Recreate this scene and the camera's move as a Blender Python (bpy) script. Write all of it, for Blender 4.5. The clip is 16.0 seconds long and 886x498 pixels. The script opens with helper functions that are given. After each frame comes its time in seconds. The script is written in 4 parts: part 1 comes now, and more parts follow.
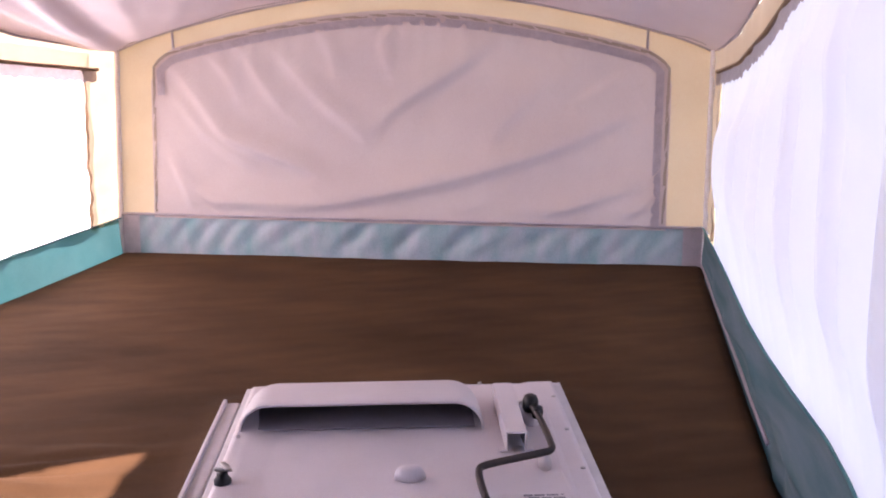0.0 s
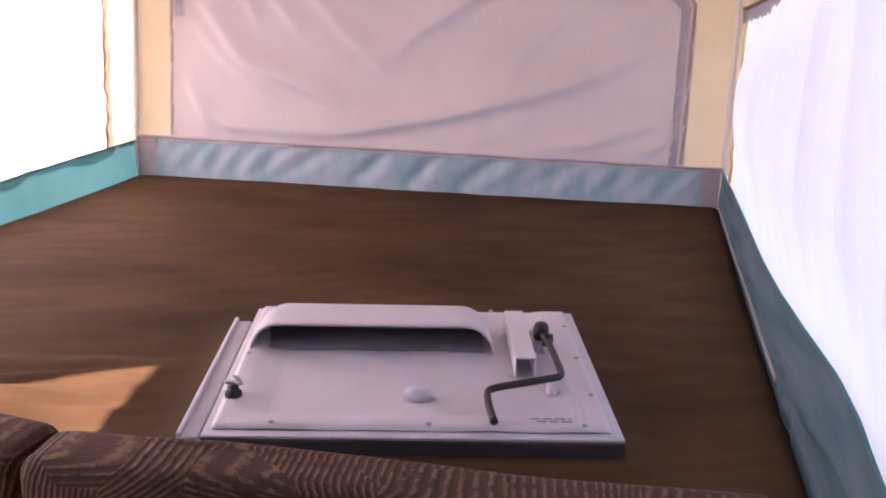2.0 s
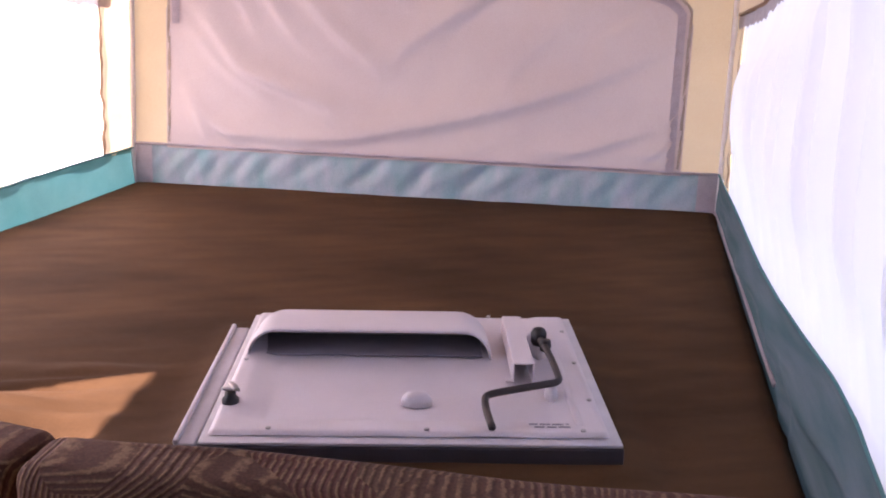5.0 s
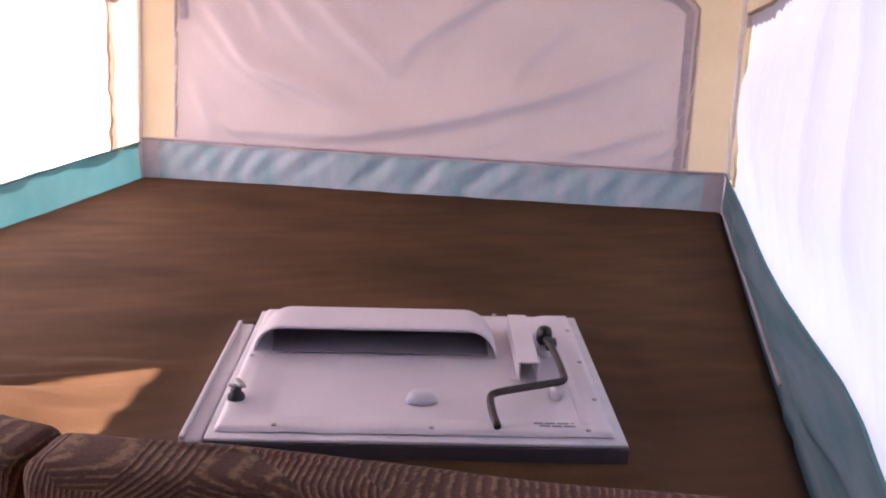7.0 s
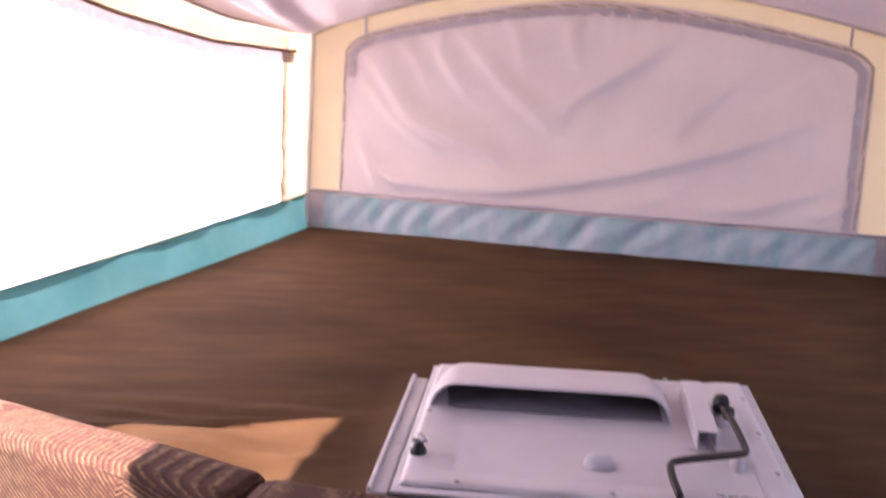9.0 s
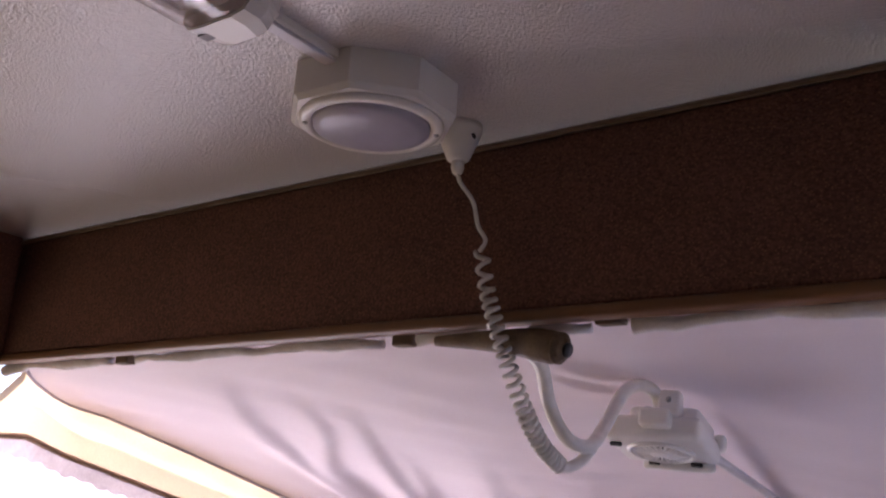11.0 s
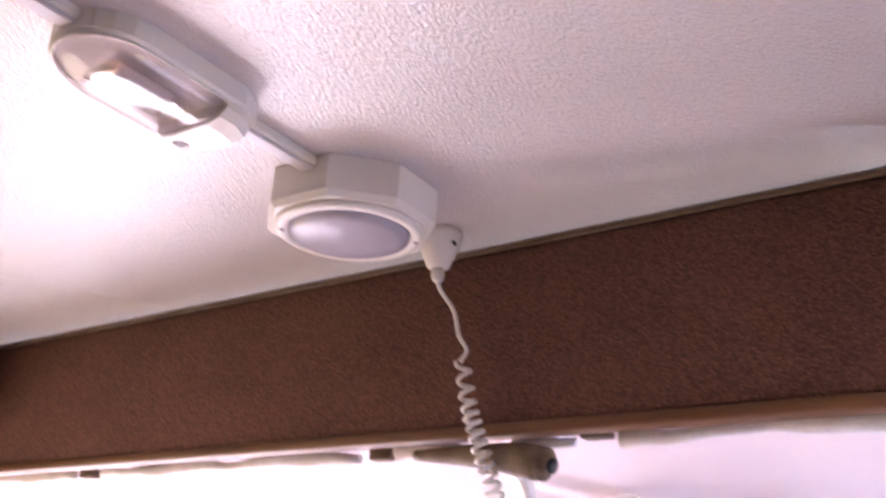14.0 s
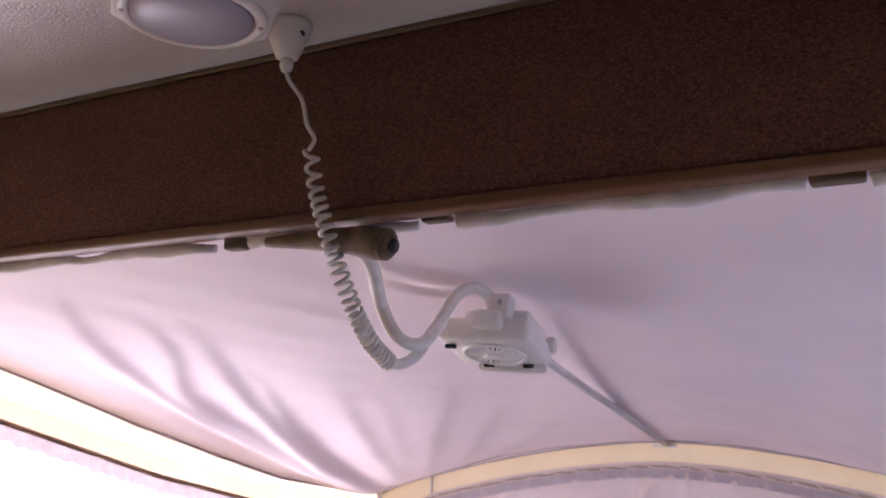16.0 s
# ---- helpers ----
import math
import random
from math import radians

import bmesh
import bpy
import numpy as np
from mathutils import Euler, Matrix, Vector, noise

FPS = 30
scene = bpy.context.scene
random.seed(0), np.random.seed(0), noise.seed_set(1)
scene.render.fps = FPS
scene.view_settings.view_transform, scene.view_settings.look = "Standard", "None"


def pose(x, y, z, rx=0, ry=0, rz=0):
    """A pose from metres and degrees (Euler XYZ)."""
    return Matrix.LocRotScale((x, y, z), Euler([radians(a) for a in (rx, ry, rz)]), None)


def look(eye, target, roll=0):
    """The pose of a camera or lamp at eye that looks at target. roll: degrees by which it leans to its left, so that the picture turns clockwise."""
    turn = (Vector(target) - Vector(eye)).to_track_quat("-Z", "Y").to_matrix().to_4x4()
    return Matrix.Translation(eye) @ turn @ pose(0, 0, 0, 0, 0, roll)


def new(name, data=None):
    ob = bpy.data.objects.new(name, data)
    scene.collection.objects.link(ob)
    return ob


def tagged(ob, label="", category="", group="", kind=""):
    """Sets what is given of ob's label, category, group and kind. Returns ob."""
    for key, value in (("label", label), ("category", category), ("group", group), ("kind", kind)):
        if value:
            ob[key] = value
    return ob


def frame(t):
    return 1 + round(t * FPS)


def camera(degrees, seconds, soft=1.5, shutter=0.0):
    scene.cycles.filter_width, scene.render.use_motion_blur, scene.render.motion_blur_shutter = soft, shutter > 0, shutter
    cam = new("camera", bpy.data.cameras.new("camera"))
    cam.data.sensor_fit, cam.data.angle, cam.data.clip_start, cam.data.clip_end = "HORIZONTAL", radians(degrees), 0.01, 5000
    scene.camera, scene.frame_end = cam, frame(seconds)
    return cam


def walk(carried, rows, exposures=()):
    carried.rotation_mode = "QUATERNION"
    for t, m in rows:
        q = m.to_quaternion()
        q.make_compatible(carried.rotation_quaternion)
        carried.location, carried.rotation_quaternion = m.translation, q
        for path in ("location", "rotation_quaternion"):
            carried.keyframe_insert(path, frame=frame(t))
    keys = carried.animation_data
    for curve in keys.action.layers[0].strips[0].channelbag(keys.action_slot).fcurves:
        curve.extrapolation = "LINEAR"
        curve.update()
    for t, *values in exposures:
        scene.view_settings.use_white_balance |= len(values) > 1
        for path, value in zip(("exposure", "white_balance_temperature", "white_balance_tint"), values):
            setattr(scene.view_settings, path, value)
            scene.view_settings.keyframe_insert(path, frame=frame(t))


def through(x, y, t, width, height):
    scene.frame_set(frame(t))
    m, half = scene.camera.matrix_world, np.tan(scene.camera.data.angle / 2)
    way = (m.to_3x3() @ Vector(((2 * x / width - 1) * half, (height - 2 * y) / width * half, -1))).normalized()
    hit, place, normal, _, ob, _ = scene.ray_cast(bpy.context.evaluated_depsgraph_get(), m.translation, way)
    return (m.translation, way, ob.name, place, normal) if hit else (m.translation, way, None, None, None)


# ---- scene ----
import functools

cam = camera(51.0, 16.0, soft=1.9, shutter=0.4)
EXPOSURES = [(0.0, 2.31, 6350, 36), (3.0, 2.37, 6350, 36), (8.0, 2.4, 6350, 36), (9.0, 2.45, 6400, 37), (9.5, 1.8, 6250, 33), (10.0, 0.85, 6050, 30), (12.3, 3.62, 5850, 37), (13.0, 3.68, 5850, 37), (14.0, 3.82, 5850, 36), (14.5, 3.92, 5900, 29), (15.0, 3.25, 5900, 31), (15.5, 2.72, 5850, 33), (16.0, 2.3, 5850, 33)]
PATH = [
    (0, (0.571, 0.085, 1.561), (0.297, 2.01, 1.091), -0.2),
    (0.5, (0.565, 0.072, 1.561), (0.291, 2.002, 1.114), 0.2),
    (1, (0.574, 0.068, 1.548), (0.304, 1.983, 1.035), 0.1),
    (1.5, (0.575, 0.078, 1.537), (0.294, 1.979, 0.981), 0.9),
    (2, (0.568, 0.084, 1.528), (0.273, 1.972, 0.938), 1.6),
    (2.5, (0.568, 0.083, 1.525), (0.265, 1.967, 0.923), 1.5),
    (3, (0.57, 0.083, 1.524), (0.271, 1.967, 0.926), 1.2),
    (3.5, (0.57, 0.083, 1.524), (0.272, 1.969, 0.93), 1.5),
    (4, (0.566, 0.085, 1.524), (0.269, 1.975, 0.942), 1.5),
    (6.5, (0.573, 0.084, 1.528), (0.289, 1.979, 0.954), 1.5),
    (7, (0.566, 0.085, 1.528), (0.265, 1.974, 0.945), 1.8),
    (7.5, (0.565, 0.088, 1.527), (0.255, 1.972, 0.932), 1.9),
    (8, (0.559, 0.088, 1.526), (0.243, 1.973, 0.937), 2.1),
    (8.5, (0.503, 0.064, 1.525), (0.02, 1.912, 0.932), 1.9),
    (9, (0.486, 0.037, 1.563), (-0.093, 1.886, 1.068), 1.2),
    (9.3, (0.636, 0.255, 1.559), (-0.133, 2.075, 1.247), 3.6),
    (9.5, (0.694, 0.28, 1.552), (-0.177, 2.076, 1.431), 3.1),
    (9.7, (0.693, 0.262, 1.563), (-0.248, 2.027, 1.586), 3.6),
    (10, (0.688, 0.259, 1.588), (-0.364, 1.947, 1.799), 3.5),
    (10.2, (0.699, 0.252, 1.605), (-0.409, 1.888, 1.913), 3.6),
    (12.3, (0.671, 0.296, 1.689), (-0.423, 1.803, 2.419), 2.4),
    (12.5, (0.67, 0.292, 1.683), (-0.268, 1.5475, 2.337), 2.2),
    (13, (0.664, 0.284, 1.674), (-0.295, 1.488, 2.393), 1.1),
    (13.5, (0.664, 0.279, 1.671), (-0.297, 1.467, 2.415), 1.6),
    (14, (0.678, 0.286, 1.674), (-0.386, 1.803, 2.426), 3.1),
    (14.5, (0.712, 0.288, 1.655), (-0.27, 1.929, 2.242), 2.7),
    (15, (0.722, 0.295, 1.636), (-0.209, 1.998, 2.117), 2.0),
    (15.5, (0.73, 0.298, 1.62), (-0.197, 2.019, 2.041), 1.8),
    (16, (0.732, 0.299, 1.612), (-0.177, 2.027, 2.045), 1.4),
]
walk(cam, [(t, look(eye, target, roll)) for t, eye, target, roll in PATH], EXPOSURES)

# ---- world, sun ----
world = bpy.data.worlds.new("sky")
scene.world = world
world.use_nodes = True
wn = world.node_tree
sky = wn.nodes.new("ShaderNodeTexSky")
sky.sky_type = "NISHITA"
sky.sun_disc = False
SUN_EL, SUN_WAY = radians(45), Vector((0.88, 0.47, 0)).normalized()
sky.sun_elevation = SUN_EL
sky.sun_rotation = math.atan2(-SUN_WAY.x, -SUN_WAY.y)
wn.nodes["Background"].inputs["Strength"].default_value = 0.10
wn.links.new(sky.outputs["Color"], wn.nodes["Background"].inputs["Color"])
sun = new("sun", bpy.data.lights.new("sun", "SUN"))
sun.data.energy, sun.data.angle, sun.data.color = 5.0, radians(0.6), (1.0, 0.89, 0.73)
sun.matrix_world = look((-6, -4, 6), Vector((-6, -4, 6)) + Vector((SUN_WAY.x * math.cos(SUN_EL), SUN_WAY.y * math.cos(SUN_EL), -math.sin(SUN_EL))))


# ---- materials ----
def material(name, colour, rough=0.7, metal=0.0, second=None, scale=8.0, grain=0.0, grain_scale=400.0, bump=0.0, bump_scale=300.0, through=0.0, through_colour=None, stretch=(1, 1, 1), coat=0.0, spec=0.5, flecks=None, depth=0.002, nap=None):
    m = bpy.data.materials.new(name)
    m.use_nodes = True
    nt = m.node_tree
    b = nt.nodes["Principled BSDF"]
    b.inputs["Roughness"].default_value, b.inputs["Metallic"].default_value = rough, metal
    b.inputs["Coat Weight"].default_value, b.inputs["Specular IOR Level"].default_value = coat, spec
    tc = nt.nodes.new("ShaderNodeTexCoord")
    mp = nt.nodes.new("ShaderNodeMapping")
    mp.inputs["Scale"].default_value = stretch
    nt.links.new(tc.outputs["Object"], mp.inputs["Vector"])
    big = nt.nodes.new("ShaderNodeTexNoise")
    big.inputs["Scale"].default_value, big.inputs["Detail"].default_value = scale, 6
    nt.links.new(mp.outputs["Vector"], big.inputs["Vector"])
    fine = nt.nodes.new("ShaderNodeTexNoise")
    fine.inputs["Scale"].default_value, fine.inputs["Detail"].default_value = grain_scale, 2
    nt.links.new(mp.outputs["Vector"], fine.inputs["Vector"])
    ramp = nt.nodes.new("ShaderNodeMapRange")
    ramp.inputs["From Min"].default_value, ramp.inputs["From Max"].default_value = 0.32, 0.68
    nt.links.new(big.outputs["Fac"], ramp.inputs["Value"])
    mix = nt.nodes.new("ShaderNodeMix")
    mix.data_type = "RGBA"
    mix.inputs["A"].default_value = (*colour, 1)
    mix.inputs["B"].default_value = (*(second or [c * 0.85 for c in colour]), 1)
    nt.links.new(ramp.outputs["Result"], mix.inputs["Factor"])
    out_col = mix.outputs["Result"]
    if nap:
        turn, along, across, low, high = nap
        lay = nt.nodes.new("ShaderNodeMapping")
        lay.vector_type = "TEXTURE"
        lay.inputs["Rotation"].default_value = (0, 0, radians(turn))
        lay.inputs["Scale"].default_value = (along, across, 1)
        nt.links.new(tc.outputs["Object"], lay.inputs["Vector"])
        brushed = nt.nodes.new("ShaderNodeTexNoise")
        brushed.inputs["Scale"].default_value, brushed.inputs["Detail"].default_value = 1.0, 3
        nt.links.new(lay.outputs["Vector"], brushed.inputs["Vector"])
        tone = nt.nodes.new("ShaderNodeMapRange")
        tone.inputs["From Min"].default_value, tone.inputs["From Max"].default_value = 0.3, 0.7
        tone.inputs["To Min"].default_value, tone.inputs["To Max"].default_value = low, high
        nt.links.new(brushed.outputs["Fac"], tone.inputs["Value"])
        worn = nt.nodes.new("ShaderNodeMix")
        worn.data_type, worn.blend_type = "RGBA", "MULTIPLY"
        worn.inputs["Factor"].default_value = 1
        nt.links.new(out_col, worn.inputs["A"])
        nt.links.new(tone.outputs["Result"], worn.inputs["B"])
        out_col = worn.outputs["Result"]
    if grain:
        g = nt.nodes.new("ShaderNodeMix")
        g.data_type, g.blend_type = "RGBA", "OVERLAY"
        g.inputs["Factor"].default_value = grain
        nt.links.new(out_col, g.inputs["A"])
        nt.links.new(fine.outputs["Fac"], g.inputs["B"])
        out_col = g.outputs["Result"]
    if flecks:
        vo = nt.nodes.new("ShaderNodeTexVoronoi")
        vo.inputs["Scale"].default_value = 200
        nt.links.new(mp.outputs["Vector"], vo.inputs["Vector"])
        dot = nt.nodes.new("ShaderNodeMapRange")
        dot.inputs["From Min"].default_value, dot.inputs["From Max"].default_value = 0.34, 0.16
        nt.links.new(vo.outputs["Distance"], dot.inputs["Value"])
        fm = nt.nodes.new("ShaderNodeMix")
        fm.data_type = "RGBA"
        fm.inputs["B"].default_value = (*flecks, 1)
        nt.links.new(dot.outputs["Result"], fm.inputs["Factor"])
        nt.links.new(out_col, fm.inputs["A"])
        out_col = fm.outputs["Result"]
    nt.links.new(out_col, b.inputs["Base Color"])
    if bump:
        bt = nt.nodes.new("ShaderNodeTexNoise")
        bt.inputs["Scale"].default_value, bt.inputs["Detail"].default_value = bump_scale, 3
        nt.links.new(mp.outputs["Vector"], bt.inputs["Vector"])
        bn = nt.nodes.new("ShaderNodeBump")
        bn.inputs["Strength"].default_value, bn.inputs["Distance"].default_value = bump, depth
        nt.links.new(bt.outputs["Fac"], bn.inputs["Height"])
        nt.links.new(bn.outputs["Normal"], b.inputs["Normal"])
        nt.links.new(bn.outputs["Normal"], b.inputs["Coat Normal"])
        b.inputs["Coat Roughness"].default_value = 0.1
    if through:
        tr = nt.nodes.new("ShaderNodeBsdfTranslucent")
        if through_colour:
            tr.inputs["Color"].default_value = (*through_colour, 1)
        else:
            nt.links.new(out_col, tr.inputs["Color"])
        ms = nt.nodes.new("ShaderNodeMixShader")
        ms.inputs["Fac"].default_value = through
        nt.links.new(b.outputs["BSDF"], ms.inputs[1])
        nt.links.new(tr.outputs["BSDF"], ms.inputs[2])
        nt.links.new(ms.outputs["Shader"], nt.nodes["Material Output"].inputs["Surface"])
    return m


CREAM = material("cream_canvas", (0.8, 0.65, 0.44), 0.85, second=(0.74, 0.59, 0.39), scale=5, grain=0.25, bump=0.15, bump_scale=900, through=0.36)
COVER = material("grey_window_cover", (0.66, 0.56, 0.545), 0.8, second=(0.61, 0.51, 0.505), scale=4, grain=0.2, bump=0.12, bump_scale=900, through=0.2)
EDGING = material("grey_binding", (0.55, 0.49, 0.54), 0.8, scale=30, grain=0.3, bump=0.2, bump_scale=900, through=0.2)
ROOF = material("grey_roof_canvas", (0.82, 0.72, 0.755), 0.7, second=(0.76, 0.66, 0.7), scale=3, grain=0.15, bump=0.12, bump_scale=700)
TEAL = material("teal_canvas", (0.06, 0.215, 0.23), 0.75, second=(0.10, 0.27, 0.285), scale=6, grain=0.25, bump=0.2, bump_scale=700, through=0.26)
# Shaded copy of TEAL: darkened and greyed for the band out of the sun.
TEAL_SHADE = material("shaded_teal_canvas", (0.045, 0.115, 0.128), 0.7, second=(0.12, 0.17, 0.195), scale=5, grain=0.25, bump=0.2, bump_scale=700, through=0.15, stretch=(3, 0.6, 9))
# Lit copy of the teal: paler, with teal mottling for shadows in the folds.
TEAL_PALE = material("lit_teal_canvas", (0.47, 0.50, 0.57), 0.55, second=(0.22, 0.38, 0.42), scale=12, grain=0.25, bump=0.2, bump_scale=700, through=0.12, stretch=(1, 1, 0.4))
SHEER = material("white_curtain", (0.93, 0.92, 0.95), 0.8, second=(0.89, 0.88, 0.93), scale=5, grain=0.12, bump=0.1, bump_scale=900, through=0.86)
BINDING = material("grey_ruffled_binding", (0.45, 0.4, 0.4), 0.8, scale=40, grain=0.3, bump=0.3, bump_scale=600, through=0.45)
PIPING = material("fawn_piping", (0.46, 0.38, 0.32), 0.8, scale=40, grain=0.3)
TRIM_TAN = material("tan_binding", (0.4, 0.27, 0.17), 0.8, scale=40, grain=0.3, bump=0.3, bump_scale=600, through=0.35)
MATTRESS = material("brown_mattress_cover", (0.098, 0.051, 0.0235), 0.85, second=(0.060, 0.031, 0.0145), scale=2.6, grain=0.5, grain_scale=700, bump=0.35, bump_scale=800, stretch=(0.7, 1.6, 1), spec=0.12, nap=(20, 0.20, 0.045, 0.86, 1.13))
WHITE_PANEL = material("white_moulded_plastic", (0.7, 0.66, 0.69), 0.38, second=(0.65, 0.61, 0.64), scale=9, grain=0.2, grain_scale=500, bump=0.3, bump_scale=320)
GREY_TRIM = material("grey_rubber_trim", (0.075, 0.066, 0.075), 0.5, scale=20, grain=0.2, bump=0.1)
PALE_METAL = material("painted_metal", (0.68, 0.66, 0.69), 0.4, 0.0, scale=20, grain=0.1)
DARK_METAL = material("dark_crank_steel", (0.032, 0.028, 0.03), 0.38, 0.4, second=(0.05, 0.04, 0.036), scale=40, grain=0.3)
BLACK = material("black_rubber", (0.015, 0.015, 0.017), 0.45, scale=40)
CHROME = material("dull_zinc", (0.5, 0.5, 0.5), 0.3, 0.9, scale=60, grain=0.2)
CARPET = material("brown_carpet", (0.148, 0.063, 0.045), 0.95, second=(0.116, 0.049, 0.036), scale=9, grain=1.0, grain_scale=240, bump=1.0, bump_scale=230, stretch=(1, 1, 1.5), flecks=(0.25, 0.115, 0.07))
WOOD = material("stained_wood", (0.2, 0.095, 0.04), 0.5, second=(0.14, 0.06, 0.025), scale=6, grain=0.4, bump=0.1, bump_scale=80, stretch=(1, 12, 12))
TOGGLE = material("weathered_wood", (0.19, 0.13, 0.085), 0.7, second=(0.1, 0.065, 0.045), scale=12, grain=0.5, stretch=(1, 8, 8))
CEILING = material("textured_white_ceiling", (0.70, 0.66, 0.67), 0.2, second=(0.66, 0.62, 0.635), scale=4, bump=1.0, bump_scale=330, coat=1.0, spec=0.6, depth=0.0018)
CEILING.node_tree.nodes["Principled BSDF"].inputs["Coat IOR"].default_value = 1.6
WHITE_PLASTIC = material("white_plastic", (0.8, 0.78, 0.76), 0.35, second=(0.77, 0.74, 0.71), scale=12, grain=0.05)
LENS = material("frosted_lens", (0.6, 0.57, 0.69), 0.3, scale=15, through=0.25)
REFLECTOR = material("silver_reflector", (0.85, 0.8, 0.78), 0.2, 0.9, scale=20)
DUCT = material("lilac_grey_plastic", (0.6, 0.57, 0.63), 0.4, scale=20, grain=0.1)
# Grey for the painted shade in the scoop, and for the lamp switch.
POCKET = material("shade_and_switch_grey", (0.24, 0.22, 0.24), 0.6, scale=20, grain=0.1)
CORD = material("white_cord", (0.78, 0.75, 0.72), 0.45, scale=60)
GROMMET = material("brown_rubber_plug", (0.19, 0.13, 0.075), 0.6, second=(0.12, 0.075, 0.045), scale=40, grain=0.4, bump=0.4, bump_scale=150)
WALL_PANEL = material("taupe_wall_panel", (0.2, 0.17, 0.15), 0.5, scale=6, grain=0.1)
FLAP = material("white_flap_cloth", (0.86, 0.83, 0.85), 0.85, second=(0.76, 0.72, 0.74), scale=60, grain=0.4, bump=0.5, bump_scale=500)
FLOOR = material("brown_vinyl_floor", (0.09, 0.075, 0.065), 0.4, scale=6, grain=0.3)
EARTH = material("dry_grass", (0.16, 0.15, 0.07), 0.95, second=(0.22, 0.18, 0.1), scale=2, grain=0.5, grain_scale=40)
INK = material("grey_print", (0.3, 0.29, 0.33), 0.6, scale=40)


def clear_glass():
    """A thin clear shell with a soft gloss."""
    m = bpy.data.materials.new("clear_plastic")
    m.use_nodes = True
    nt = m.node_tree
    nt.nodes.remove(nt.nodes["Principled BSDF"])
    see = nt.nodes.new("ShaderNodeBsdfTransparent")
    see.inputs["Color"].default_value = (0.93, 0.9, 0.9, 1)
    gloss = nt.nodes.new("ShaderNodeBsdfGlossy")
    gloss.inputs["Roughness"].default_value = 0.12
    milky = nt.nodes.new("ShaderNodeBsdfDiffuse")
    milky.inputs["Color"].default_value = (0.8, 0.74, 0.74, 1)
    a, b = nt.nodes.new("ShaderNodeMixShader"), nt.nodes.new("ShaderNodeMixShader")
    a.inputs["Fac"].default_value, b.inputs["Fac"].default_value = 0.14, 0.16
    nt.links.new(see.outputs[0], a.inputs[1])
    nt.links.new(gloss.outputs[0], a.inputs[2])
    nt.links.new(a.outputs[0], b.inputs[1])
    nt.links.new(milky.outputs[0], b.inputs[2])
    nt.links.new(b.outputs[0], nt.nodes["Material Output"].inputs["Surface"])
    return m


CLEAR = clear_glass()


def patterned_upholstery():
    """Chenille with blocks of stripes that lie at different angles."""
    m = bpy.data.materials.new("patterned_chenille")
    m.use_nodes = True
    nt = m.node_tree
    b = nt.nodes["Principled BSDF"]
    b.inputs["Roughness"].default_value = 0.9
    tc = nt.nodes.new("ShaderNodeTexCoord")
    vo = nt.nodes.new("ShaderNodeTexVoronoi")
    vo.distance = "CHEBYCHEV"
    vo.inputs["Scale"].default_value = 7
    nt.links.new(tc.outputs["Object"], vo.inputs["Vector"])
    sep = nt.nodes.new("ShaderNodeSeparateColor")
    nt.links.new(vo.outputs["Color"], sep.inputs["Color"])
    ang = nt.nodes.new("ShaderNodeMath")
    ang.operation = "MULTIPLY"
    ang.inputs[1].default_value = 9.0
    nt.links.new(sep.outputs["Red"], ang.inputs[0])
    rot = nt.nodes.new("ShaderNodeVectorRotate")
    rot.rotation_type = "Y_AXIS"
    nt.links.new(tc.outputs["Object"], rot.inputs["Vector"])
    nt.links.new(ang.outputs["Value"], rot.inputs["Angle"])
    wave = nt.nodes.new("ShaderNodeTexWave")
    wave.inputs["Scale"].default_value, wave.inputs["Distortion"].default_value = 42, 1.0
    wave.inputs["Detail"].default_value, wave.inputs["Detail Scale"].default_value = 2, 3
    nt.links.new(rot.outputs["Vector"], wave.inputs["Vector"])
    nz = nt.nodes.new("ShaderNodeTexNoise")
    nz.inputs["Scale"].default_value = 260
    nt.links.new(tc.outputs["Object"], nz.inputs["Vector"])
    base = nt.nodes.new("ShaderNodeMix")
    base.data_type = "RGBA"
    base.inputs["A"].default_value, base.inputs["B"].default_value = (0.075, 0.037, 0.02, 1), (0.085, 0.028, 0.018, 1)
    nt.links.new(sep.outputs["Green"], base.inputs["Factor"])
    patchy = nt.nodes.new("ShaderNodeTexNoise")
    patchy.inputs["Scale"].default_value, patchy.inputs["Detail"].default_value = 55, 3
    nt.links.new(tc.outputs["Object"], patchy.inputs["Vector"])
    cut = nt.nodes.new("ShaderNodeMapRange")
    cut.inputs["From Min"].default_value, cut.inputs["From Max"].default_value = 0.34, 0.56
    nt.links.new(patchy.outputs["Fac"], cut.inputs["Value"])
    edge = nt.nodes.new("ShaderNodeMapRange")
    edge.inputs["From Min"].default_value, edge.inputs["From Max"].default_value = 0.5, 0.95
    nt.links.new(wave.outputs["Fac"], edge.inputs["Value"])
    mul = nt.nodes.new("ShaderNodeMath")
    mul.operation = "MULTIPLY"
    nt.links.new(edge.outputs["Result"], mul.inputs[0])
    nt.links.new(cut.outputs["Result"], mul.inputs[1])
    st = nt.nodes.new("ShaderNodeMix")
    st.data_type = "RGBA"
    st.inputs["B"].default_value = (0.20, 0.118, 0.064, 1)
    nt.links.new(mul.outputs["Value"], st.inputs["Factor"])
    nt.links.new(base.outputs["Result"], st.inputs["A"])
    g = nt.nodes.new("ShaderNodeMix")
    g.data_type, g.blend_type = "RGBA", "OVERLAY"
    g.inputs["Factor"].default_value = 0.6
    nt.links.new(st.outputs["Result"], g.inputs["A"])
    nt.links.new(nz.outputs["Fac"], g.inputs["B"])
    nt.links.new(g.outputs["Result"], b.inputs["Base Color"])
